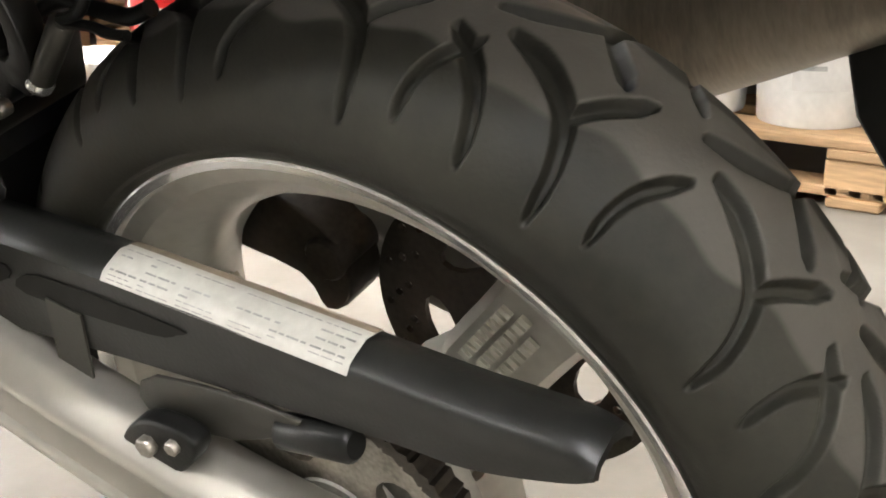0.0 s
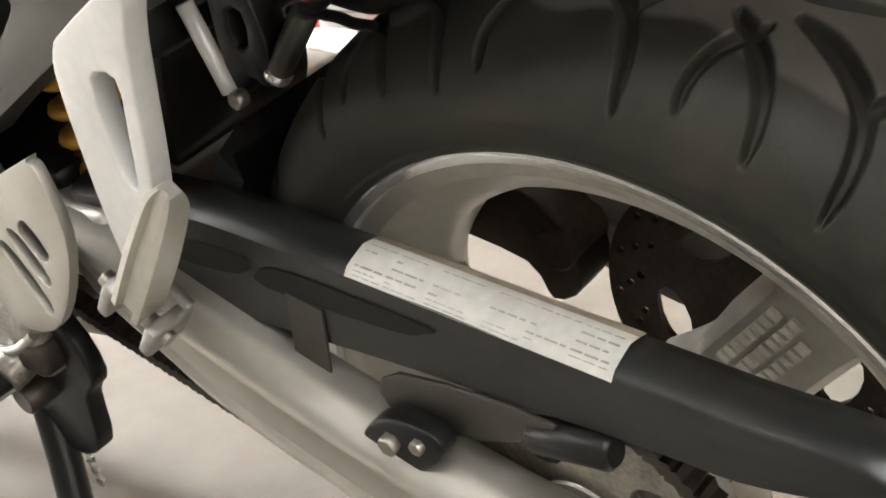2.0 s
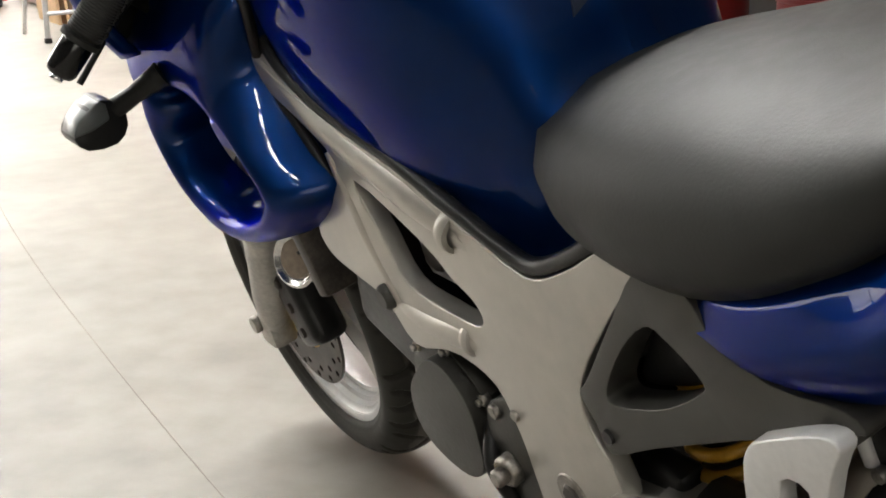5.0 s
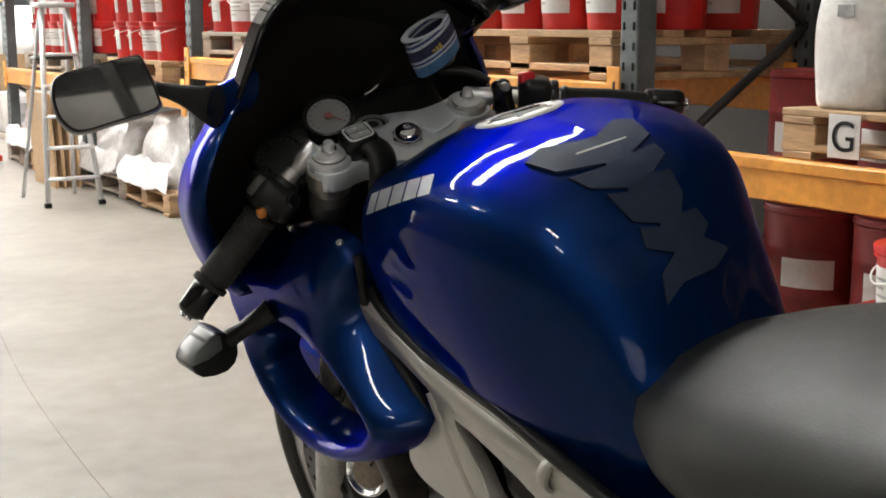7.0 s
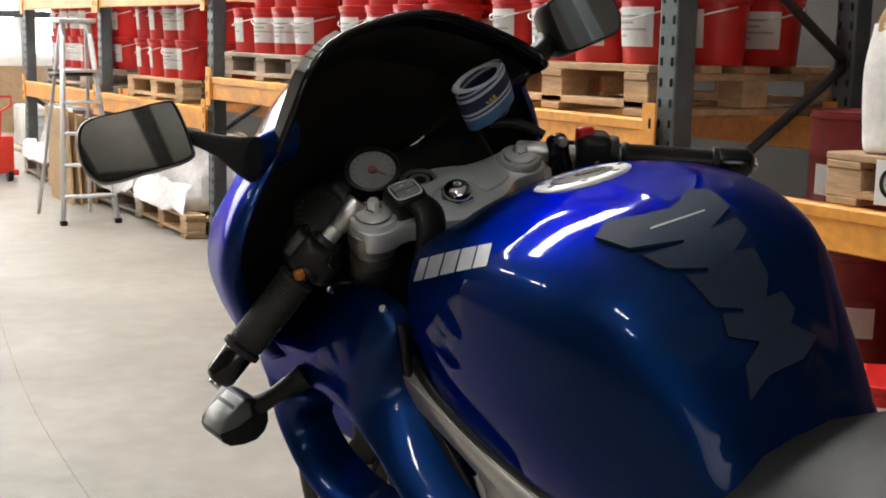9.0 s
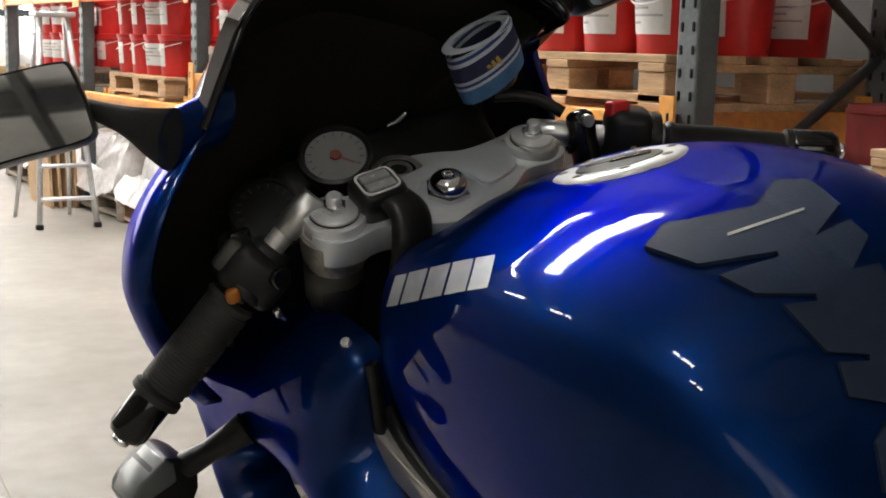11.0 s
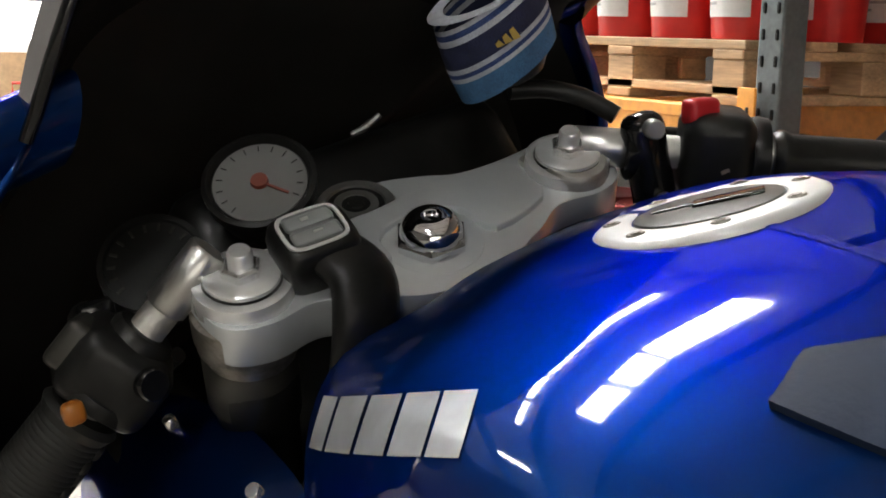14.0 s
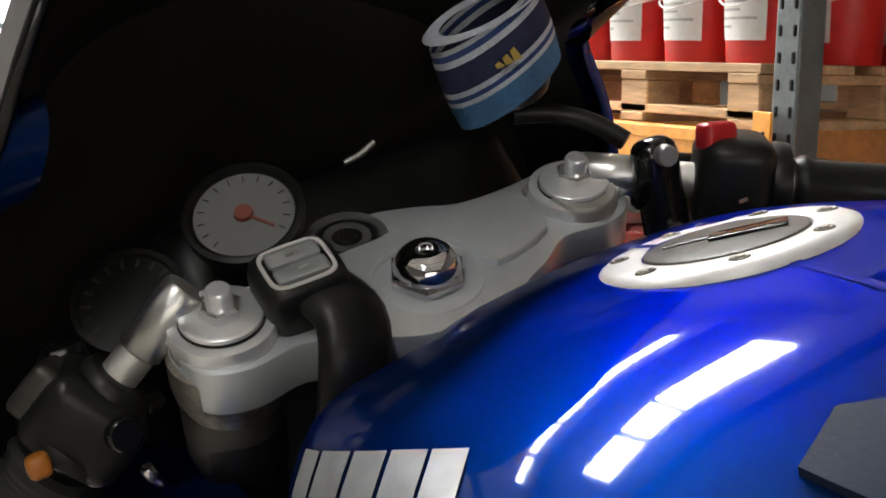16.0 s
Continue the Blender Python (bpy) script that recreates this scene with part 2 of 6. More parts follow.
def tube(points, radius, seg=12, n=0, cap=True, flat=1.0):
    pts = smooth_ring(points, n, False) if n else [Vector(p) for p in points]
    rad = radius if isinstance(radius, (list, tuple)) else None
    bm, rings = bmesh.new(), []
    up = Vector((0, 0, 1))
    for i, p in enumerate(pts):
        d = (pts[min(i + 1, len(pts) - 1)] - pts[max(i - 1, 0)]).normalized()
        if i == 0 or abs(d.dot(up)) > 0.97:
            up = Vector((0, 0, 1)) if abs(d.z) < 0.9 else Vector((1, 0, 0))
        side = d.cross(up).normalized()
        top = side.cross(d).normalized()
        up = top
        if rad:
            u = i / (len(pts) - 1) * (len(rad) - 1)
            j = min(int(u), len(rad) - 2)
            r = rad[j] + (rad[j + 1] - rad[j]) * (u - j)
        else:
            r = radius
        rings.append([bm.verts.new(p + r * (math.cos(a) * side + flat * math.sin(a) * top)) for a in (2 * math.pi * k / seg for k in range(seg))])
    for a, b in zip(rings, rings[1:]):
        for k in range(seg):
            bm.faces.new((a[k], a[(k + 1) % seg], b[(k + 1) % seg], b[k]))
    if cap:
        bm.faces.new(rings[0])
        bm.faces.new(rings[-1][::-1])
    return bm


def lathe(profile, seg=48, m=None, close=False):
    """Turns (radius, height) pairs round z."""
    bm, rings = bmesh.new(), []
    for r, h in profile:
        rings.append([bm.verts.new((r * math.cos(a), r * math.sin(a), h)) for a in (2 * math.pi * k / seg for k in range(seg))] if r > 1e-6 else [bm.verts.new((0, 0, h))])
    pairs = list(zip(rings, rings[1:] + ([rings[0]] if close else [])))
    if not close:
        pairs = pairs[: len(rings) - 1]
    for a, b in pairs:
        for k in range(seg):
            q = [a[k % len(a)], a[(k + 1) % seg % len(a)], b[(k + 1) % seg % len(b)], b[k % len(b)]]
            u = list(dict.fromkeys(q))
            if len(u) > 2:
                bm.faces.new(u)
    if m:
        shift(bm, m)
    return bm


def loft(rings, closed=True, caps=True):
    bm = bmesh.new()
    vs = [[bm.verts.new(p) for p in r] for r in rings]
    n = len(vs[0])
    for a, b in zip(vs, vs[1:]):
        for k in range(n if closed else n - 1):
            bm.faces.new((a[k], a[(k + 1) % n], b[(k + 1) % n], b[k]))
    if caps and closed:
        bm.faces.new(vs[0][::-1])
        bm.faces.new(vs[-1])
    return bm


def resample(rings, n):
    """Catmull-Rom between the rings, so that a loft runs smoothly."""
    cols = [smooth_ring([r[k] for r in rings], n, False) for k in range(len(rings[0]))]
    return [[c[i] for c in cols] for i in range(len(cols[0]))]


def aim(at, to):
    """Places a lathe's z along the way from at to to."""
    d = Vector(to) - Vector(at)
    return Matrix.Translation(at) @ d.to_track_quat("Z", "Y").to_matrix().to_4x4()


def rod(a, b, r, seg=16, bevel=0.0):
    h = (Vector(b) - Vector(a)).length
    e = bevel or r * 0.12
    return lathe([(0, 0), (r - e, 0), (r, e), (r, h - e), (r - e, h), (0, h)], seg, aim(a, b))




# ---- building ----
def slab(name, sx, sy, sz, at, material, label, category):
    ob = finish(box(sx, sy, sz, at), name, material, smooth=0)
    return tagged(ob, label, category, kind="structure")


slab("floor", 26, 26, 0.2, (0, 2.0, -0.1), CONCRETE, "pale worn concrete warehouse floor", "floor")
slab("wall_east", 0.2, 25, 6.2, (2.9, 2.3, 3.1), WALLSHADE, "sheet wall behind the racks, coloured dark for shade", "wall")
slab("wall_west", 0.2, 25, 6.2, (-8.0, 2.3, 3.1), WALLSHADE, "unseen sheet wall, coloured dark for the hall's shade", "wall")
slab("wall_south", 14.2, 0.2, 6.2, (-1.0, -10.0, 3.1), WALLSHADE, "unseen sheet wall, coloured dark for the hall's shade", "wall")
slab("wall_north", 14.2, 0.2, 6.2, (-1.0, 14.5, 3.1), WALLMAT, "pale sheet warehouse end wall", "wall")
# Unseen glowing panels, added on the south wall as fill light.
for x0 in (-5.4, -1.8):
    slab("rear_fill_panel", 3.3, 0.06, 3.6, (x0, -9.86, 1.9), REARGLOW, "unseen glowing panel added as fill light", "door")
slab("ceiling", 14.2, 24.7, 0.1, (-1.0, 2.25, 6.15), ROOFMAT, "grey sheet roof", "ceiling")
for y0, w, row in ((5.35, 0.58, ((-1.05, 0.76), (-0.15, 0.78), (1.29, 1.86))), (7.15, 0.15, ((-2.1, 0.9), (-1.05, 0.8), (-0.15, 0.8), (1.31, 1.9))), (10.6, 0.40, ((-2.1, 0.9), (-1.05, 0.8), (-0.15, 0.8), (1.31, 1.9)))):
    for x0, n in row:
        slab("roof_light", n, w, 0.05, (x0, y0, 6.06), ROOFLIGHT, "translucent daylight roof panel", "roof light")
for x0, y0 in ((-5.6, 4.6), (-5.2, 8.0), (-3.4, -2.3), (-5.3, -5.2)):
    slab("roof_light", 0.26, 1.5, 0.05, (x0, y0, 6.06), ROOFLIGHT, "translucent daylight roof panel", "roof light")
for y0 in (-8.0, -5.0, -2.0, 1.0, 4.2, 6.4, 9.2, 12.4):
    slab("trim", 10.4, 0.11, 0.20, (-2.7, y0, 5.98), RACKDARK, "dark steel roof rafter", "rafter")
for x0, w in ((-4.1, 0.14), (-2.95, 0.09), (-2.2, 0.12)):
    slab("trim", w, 14.0, 0.14, (x0, -3.0, 5.80), RACKDARK, "dark steel roof purlin", "purlin")
for x0 in (-6.6, -4.0, -1.4, 1.2, 3.8):
    slab("window_1", 2.35, 0.05, 3.3, (x0, 14.36, 2.5), DOORLIGHT, "bright translucent wall panel letting daylight in", "window")
    slab("trim", 0.09, 0.10, 6, (x0 + 1.3, 14.30, 3.0), RACKGREY, "grey steel wall column", "column")
slab("trim", 13.8, 0.08, 0.07, (-1.0, 14.28, 1.28), RACKGREY, "grey steel wall rail", "rail")
slab("trim", 13.8, 0.10, 0.72, (-1.0, 14.30, 0.36), CARDBOARD, "tan boarded wall base", "boarding")
fj = tube([(-0.30, 0.9, 0.0008), (-0.288, 1.5, 0.0008), (-0.264, 2.1, 0.0008), (-0.225, 2.8, 0.0008), (-0.15, 3.6, 0.0008), (0.0, 4.6, 0.0008), (0.25, 6.0, 0.0008), (0.5, 7.2, 0.0008)], 0.0015, 6, 6, flat=0.4)
tagged(finish(fj, "floor_joint", JOINT, smooth=0), "thin dark crack line in the concrete floor", "floor crack", kind="structure")

# ---- pallet racking ----
RX, RD = 1.45, 0.78


def bucket(r=0.113, h=0.222, paint=None, words="red plastic bucket with white paper label and lid", set_name="red buckets on the racking"):
    BUCKET = paint or BUCKET_RED
    b = thing("bucket", Matrix(), words, "bucket", set_name)
    part("body", lathe([(0, 0), (r * 0.86, 0), (r * 0.88, 0.006), (r * 0.98, h * 0.86), (r * 1.04, h * 0.87), (r * 1.04, h * 0.90), (r, h * 0.905), (r, h * 0.93)], 28), BUCKET, b)
    part("lid", lathe([(r * 1.05, h * 0.92), (r * 1.06, h * 0.99), (r * 1.03, h), (r * 0.9, h * 0.985), (0, h * 0.985)], 28), BUCKET, b)
    rows = []
    for z in (h * 0.24, h * 0.78):
        rr = r * (0.88 + 0.1 * z / (h * 0.86)) + 0.0015
        rows.append([Vector((rr * math.cos(a), rr * math.sin(a), z)) for a in (radians(180 + d) for d in range(-42, 43, 7))])
    part("paper_label", loft(rows, closed=False, caps=False), PAPER, b, "white printed paper label")
    bars = []
    for j in range(4):
        z, rr = h * (0.64 - 0.09 * j), 0
        rr = r * (0.88 + 0.1 * z / (h * 0.86)) + 0.003
        w = (30, 22, 34, 14)[j]
        bars.append(loft([[Vector((rr * math.cos(a), rr * math.sin(a), zz)) for a in (radians(180 + d) for d in range(-34, -34 + 2 * w, 8))] for zz in (z, z + h * 0.03)], closed=False, caps=False))
    part("print", join(*bars), PRINT, b)
    part("handle", tube([(0.1 * r, 1.07 * r, h * 0.82), (-0.75 * r, 0.75 * r, h * 0.70), (-1.06 * r, 0.1 * r, h * 0.60), (-0.75 * r, -0.7 * r, h * 0.70), (0.1 * r, -1.07 * r, h * 0.82)], 0.003, 6, 5), WHITE, b, "thin white plastic carrying handle")
    return b


def pallet(length=0.98, depth=0.90, h=0.130, material=None):
    m = material or WOOD
    p = thing("pallet", Matrix(), "softwood pallet with three rows of blocks", "pallet", "wooden pallets")
    t = h * 0.15
    mid = (depth - 0.62) / 2
    for k in range(5):
        w = (0.115, 0.09, 0.115, 0.09, 0.115)[k]
        part("deck_board", box(w, length, t, (mid - depth / 2 + 0.06 + k * (depth - 0.12) / 4, 0, h - t / 2), 0.003, 1), m, p, smooth=0)
    for k in range(3):
        y = -length / 2 + 0.06 + k * (length - 0.12) / 2
        part("stringer", box(depth, 0.11, t, (mid, y, h - 1.5 * t), 0.003, 1), m, p, smooth=0)
        part("base_board", box(depth, 0.10, t, (mid, y, t / 2), 0.003, 1), m, p, smooth=0)
        for q in range(3):
            part("block", box(0.11, 0.115, h - 3 * t, (mid - depth / 2 + 0.06 + q * (depth - 0.12) / 2, y, t + (h - 3 * t) / 2), 0.004, 1), m, p, smooth=0)
    for x in (mid - depth / 2 + 0.05, mid + depth / 2 - 0.05):
        part("base_board", box(0.09, length, t, (x, 0, t * 1.5), 0.003, 1), m, p, smooth=0)
    return p


def rack_frame(y):
    f = thing("rack_frame", pose(RX, y, 0), "grey perforated steel racking frame with cross braces", "rack frame", "racking frames")
    for x in (0.04, RD):
        part("post", box(0.075, 0.080, 5.0, (x, 0, 2.5), 0.006, 2), RACKGREY, f, smooth=0)
        slots = join(*[box(0.004, 0.009, 0.026, (x - 0.0385, s * 0.0225, 0.10 + 0.06 * k), 0.003, 1) for k in range(40) for s in (-1, 1)])
        tagged(part("slot_strip", slots, BLACK, f, smooth=0), kind="stuff")
    for k in range(4):
        a, b = (0.05, RD - 0.02)[:: 1 if k % 2 else -1]
        part("brace", rod((a, 0, 0.12 + k * 0.47), (b, 0, 0.12 + (k + 1) * 0.47), 0.016, 8), RACKDARK, f)
    return f


def beam(y0, y1, z, x=RX):
    b = thing("rack_beam", pose(x, (y0 + y1) / 2, z), "orange painted steel racking beam", "rack beam", "orange racking beams")
    n = y1 - y0 - 0.08
    part("rail", join(box(0.045, n, 0.115, (0.01, 0, -0.058), 0.004, 1), box(0.012, n, 0.03, (-0.015, 0, -0.018), 0.002, 1)), ORANGE, b, smooth=0)
    for s in (-1, 1):
        part("connector", box(0.008, 0.06, 0.20, (-0.024, s * (n / 2 + 0.005), -0.05), 0.002, 1), ORANGE, b, smooth=0)
        part("connector_slot", join(*[box(0.003, 0.01, 0.03, (-0.0285, s * (n / 2 + 0.012), dz), 0.002, 1) for dz in (-0.09, -0.01)]), BLACK, b, smooth=0)
    return b


YF = [-3.6, -0.6, 2.62, 6.20, 8.15, 10.1]
ZB = [0.72, 0.72, 0.89, 0.72, 0.72]
UP = [0.9, 0.9, 0.95, 0.66, 0.66]
for y in YF:
    rack_frame(y)
for k, z in enumerate(ZB):
    for x in (RX, RX + RD - 0.02):
        beam(YF[k], YF[k + 1], z, x)
        beam(YF[k], YF[k + 1], z + UP[k], x)
B1 = bucket(0.118, 0.30, WHITE, "white plastic bucket with lid on a floor pallet", "white buckets")
B1.matrix_world = pose(RX + 0.25, -0.14, 0.132)
B0, P0, PG0 = bucket(), pallet(), pallet(material=WOODGREY)
PT0 = pallet(h=0.156)
PT0.matrix_world = pose(RX + 0.335, YF[2] + 0.597, ZB[2] + 0.001)
B0.matrix_world, P0.matrix_world, PG0.matrix_world = (pose(RX + 0.2, -3.2, ZB[0] + 0.133), pose(RX + 0.33, -3.0, ZB[0] + 0.001), pose(RX + 0.33, -1.9, ZB[0] + 0.001))
random.seed(4)


def loaded(y0, z, x=RX + 0.335, layers=2, cols=4, grey=False, rows=2, h=0.222, base=None):
    if not base:
        copy_thing(PG0 if grey else P0, pose(x, y0, z + 0.001, 0, 0, random.uniform(-1.5, 1.5)))
    for l in range(layers):
        for c in range(cols if l == 0 or random.random() < 0.6 else cols - 1):
            for r in range(rows):
                copy_thing(B0, pose(x - 0.175 + r * 0.24, y0 - 0.36 + c * 0.24, z + (base or 0.132) + l * (h + 0.001), 0, 0, random.uniform(-30, 30)))


for k, z in enumerate(ZB):
    n = int((YF[k + 1] - YF[k] - 0.1) / 1.02)
    gap = (YF[k + 1] - YF[k]) / n
    for j in range(n):
        y0 = YF[k] + gap * (j + 0.5)
        if k == 1 and j == n - 1:
            y0 = YF[k + 1] - 0.60
            loaded(y0 - 1.02, z, layers=2, grey=True)
            continue
        if k == 1 and j == n - 2:
            continue
        if k == 0:
            continue
        loaded(y0, z, layers=2, grey=(j + k) % 3 == 1, rows=3 if (k, j) == (2, 0) else 2, base=0.158 if (k, j) == (2, 0) else None)
        if k == 3:
            loaded(y0, z + UP[k], layers=1, rows=1)
# low level, on the floor: buckets in front of the bays, drums, wrapped loads
loaded(1.33, 0.0, x=RX + 0.08, layers=2)
copy_thing(P0, pose(RX + 0.42, 0.22, 0.001, 0, 0, 1))
for c in range(4):
    for r in range(2):
        if c or r:
            copy_thing(B1, pose(RX + 0.25 + 0.25 * r, -0.14 + 0.245 * c, 0.132, 0, 0, 20 * c))


def drum(r=0.165, h=0.40):
    d = thing("drum", Matrix(), "dark red plastic drum on a floor pallet", "drum", "dark red drums")
    part("body", lathe([(0, 0), (r * 0.94, 0), (r * 0.97, 0.01), (r, 0.03), (r, h * 0.32), (r * 1.02, h * 0.34), (r, h * 0.36), (r, h * 0.66), (r * 1.02, h * 0.68), (r, h * 0.70), (r, h * 0.94), (r * 1.03, h * 0.95), (r * 1.03, h * 0.975), (r * 0.97, h * 0.975)], 32), BUCKETDARK, d)
    part("lid", lathe([(r * 1.0, h * 0.975), (r * 0.99, h), (r * 0.9, h * 0.985), (0, h * 0.985)], 32), BUCKETDARK, d)
    rows = [[Vector((r * 1.004 * math.cos(a), r * 1.004 * math.sin(a), zz)) for a in (radians(180 + q) for q in range(-28, 29, 7))] for zz in (h * 0.40, h * 0.62)]
    part("paper_label", loft(rows, closed=False, caps=False), PAPER, d, "white paper label")
    return d


D0 = drum()
D0.matrix_world = pose(RX + 0.16, 3.05, 0.131)
for k, y0 in enumerate((3.22, 4.26, 5.30)):
    copy_thing(P0, pose(RX + 0.33, y0, 0.001))
    for c in range(3):
        for r in range(2):
            if (k, c, r) != (0, 0, 0):
                copy_thing(D0, pose(RX + 0.16 + r * 0.345, y0 - 0.34 + c * 0.345, 0.131, 0, 0, random.uniform(-40, 40)))


def wrapped(y0, x, w, h, seed):
    """A pallet load under loose clear wrap."""
    rnd = random.Random(seed)
    t = thing("wrapped_load", pose(x, y0, 0.131), "white sacks under loose clear stretch wrap on a pallet", "wrapped load", "wrapped loads")
    rings = []
    for f in (0, 0.12, 0.3, 0.5, 0.7, 0.85, 0.97, 1.0):
        s = 1.0 - 0.45 * f ** 2 if f < 0.98 else 0.2
        rings.append([Vector((0.27 * s * math.copysign(abs(math.cos(a)) ** 0.6, math.cos(a)) + rnd.uniform(-0.02, 0.02), w * s * math.copysign(abs(math.sin(a)) ** 0.6, math.sin(a)) + rnd.uniform(-0.025, 0.025), h * f + rnd.uniform(-0.01, 0.01) * (0 < f < 1))) for a in (2 * math.pi * k / 28 for k in range(28))])
    part("wrap", loft(resample(rings, 2)), WRAP, t, "crumpled clear wrap")
    skirt = [[Vector((-0.28 - 0.02 * j - rnd.uniform(0, 0.03), -w + 2 * w * q / 9 + rnd.uniform(-0.03, 0.03), 0.16 - 0.05 * j + rnd.uniform(-0.02, 0.02))) for q in range(10)] for j in range(4)]
    part("loose_flap", loft(skirt, False, False), WRAP, t)
    return t


for k, y0 in enumerate((6.85, 7.75, 8.75, 9.6)):
    copy_thing(PG0 if k % 2 else P0, pose(RX + 0.26, y0, 0.001, 0, 0, (-3, 2, 4, -2)[k]))
    wrapped(y0, RX + 0.27, 0.40, (0.42, 0.34, 0.30, 0.4)[k], k)


def sack(seed, w=0.115, d=0.19, h=0.40):
    rnd = random.Random(seed)
    t = thing("sack", Matrix(), "upright white paper sack with an orange top standing on a pallet", "sack", "paper sacks")
    rings = []
    for f in (0, 0.03, 0.15, 0.35, 0.55, 0.72, 0.80):
        s = (0.90, 0.97, 1.0, 1.02, 1.0, 0.94, 0.92)[len(rings)]
        rings.append([Vector((d * s * math.copysign(abs(math.cos(a)) ** 0.55, math.cos(a)) + rnd.uniform(-0.005, 0.005), w * s * math.copysign(abs(math.sin(a)) ** 0.55, math.sin(a)) + rnd.uniform(-0.005, 0.005), h * f)) for a in (2 * math.pi * k / 24 for k in range(24))])
    top = rings[-1]
    part("body", loft(resample(rings, 3)), SACK, t)
    rings = [[Vector((p.x * 1.004, p.y * 1.004, p.z - 0.02)) for p in top]]
    for f, s in ((0.86, 0.80), (0.93, 0.55), (1.0, 0.35)):
        rings.append([Vector((p.x * (0.96 - 0.1 * (f - 0.8)) + rnd.uniform(-0.008, 0.008), p.y * s + rnd.uniform(-0.008, 0.008), h * f + rnd.uniform(-0.012, 0.012))) for p in top])
    part("folded_top", loft(resample(rings, 3)), SACKTOP if seed % 2 == 0 else SACK, t, "orange printed folded top")
    part("printed_mark", box(0.002, 0.05, 0.03, (-d * 1.01, -0.02, h * 0.62), 0, 1), PRINT, t)
    return t


copy_thing(P0, pose(RX + 0.33, 1.53, 0.721))
for k, (x, y) in enumerate(((RX + 0.24, 1.875), (RX + 0.24, 1.62), (RX + 0.23, 1.37), (RX + 0.24, 1.14))):
    s0 = sack(k)
    s0.matrix_world = pose(x, y, 0.852, 0, 0, random.uniform(-8, 8))
sign = thing("bay_sign", pose(RX + 0.012, 1.80, 0.735), "white card with a black letter G", "sign")
part("card", box(0.002, 0.10, 0.11, (0, 0, 0.055), 0.0006, 1), PAPER, sign)
fc = bpy.data.curves.new("letter", "FONT")
fc.body, fc.size, fc.extrude, fc.align_x = "G", 0.11, 0.0008, "CENTER"
fo = bpy.data.objects.new("letter_tmp", fc)
lm = bpy.data.meshes.new_from_object(fo)
bpy.data.objects.remove(fo)
lm.materials.append(BLACK)
lm.transform(pose(-0.003, 0, 0.018, 90, 0, -90))
lo = new("letter", lm)
lo.parent = sign
copy_thing(P0, pose(RX + 0.60, 1.95, 0.001))
for c in range(3):
    for l in range(2):
        copy_thing(D0, pose(RX + 0.50, 1.60 + 0.345 * c, 0.131 + 0.401 * l, 0, 0, 15 * c - 20 * l))

# far end: stepladder, cardboard, pallet truck, cage
lad = thing("stepladder", pose(1.08, 7.4, 0), "tall aluminium stepladder standing open", "stepladder")
for sx in (-1, 1):
    part("front_rail", rod((sx * 0.16, -0.26, 0), (sx * 0.075, -0.02, 1.16), 0.016, 8), LADDERMAT, lad)
    part("back_rail", rod((sx * 0.16, 0.30, 0), (sx * 0.075, 0.02, 1.14), 0.012, 8), LADDERMAT, lad)
    part("rubber_foot", box(0.04, 0.04, 0.03, (sx * 0.16, -0.26, 0.015), 0.005, 1), BLACK, lad)
for k in range(5):
    f = 0.14 + 0.155 * k
    part("tread", box(2 * (0.16 - 0.085 * f), 0.07, 0.018, (0, -0.26 + 0.24 * f, 1.16 * f), 0.004, 1), LADDERMAT, lad)
part("top_step", box(0.22, 0.16, 0.03, (0, 0, 1.17), 0.008, 2), LADDERMAT, lad)
part("tool_tray", box(0.26, 0.15, 0.02, (0, 0.02, 0.86), 0.005, 1), PANELGREY, lad)
for k in range(4):
    cb = finish(box(0.02, 0.5, 0.62 - 0.02 * k, (0, 0, 0.31 - 0.01 * k), 0.003, 1), "cardboard_sheet", CARDBOARD, smooth=0)
    tagged(cb, "tall tan cardboard sheet standing on edge", "cardboard", "cardboard sheets")
    cb.matrix_world = pose(1.22 + 0.035 * k, 8.25, 0, 0, -3, 4 * k)
tk_ = thing("pallet_truck", pose(1.10, 9.6, 0), "red hand pallet truck parked by the wall", "pallet truck")
for sx in (-1, 1):
    part("fork", box(0.08, 0.7, 0.045, (sx * 0.11, 0.3, 0.06), 0.008, 2), REDPAINT, tk_)
    part("wheel", rod((sx * 0.05, -0.10, 0.05), (sx * 0.09, -0.10, 0.05), 0.05, 18), BLACK, tk_)
part("pump", box(0.20, 0.16, 0.28, (0, -0.06, 0.20), 0.02, 2), REDPAINT, tk_)
part("handle", tube([(0, -0.12, 0.3), (0, -0.18, 0.52), (0.07, -0.2, 0.57), (0.07, -0.2, 0.63), (-0.07, -0.2, 0.63), (-0.07, -0.2, 0.57), (0, -0.18, 0.52)], 0.011, 8), REDPAINT, tk_)
cg = thing("wire_cage", pose(2.1, 11.9, 0), "pale wire cage full of white goods", "cage")
part("load", box(0.55, 0.5, 0.38, (0, 0, 0.24), 0.03, 2), WRAP, cg)
for k in range(6):
    part("upright_wire", rod((-0.29 + 0.116 * k, -0.27, 0.05), (-0.29 + 0.116 * k, -0.27, 0.45), 0.006, 6), LADDERMAT, cg)
for k in range(5):
    part("cross_wire", rod((-0.29, -0.27, 0.06 + 0.095 * k), (0.29, -0.27, 0.06 + 0.095 * k), 0.006, 6), LADDERMAT, cg)
part("base", box(0.6, 0.55, 0.05, (0, 0, 0.025), 0.005, 1), WOODGREY, cg)

# ---- motorcycle ----
BIKE = thing("motorcycle", LEAN, "blue sports motorcycle with silver frame leaning on its stand", "motorcycle")


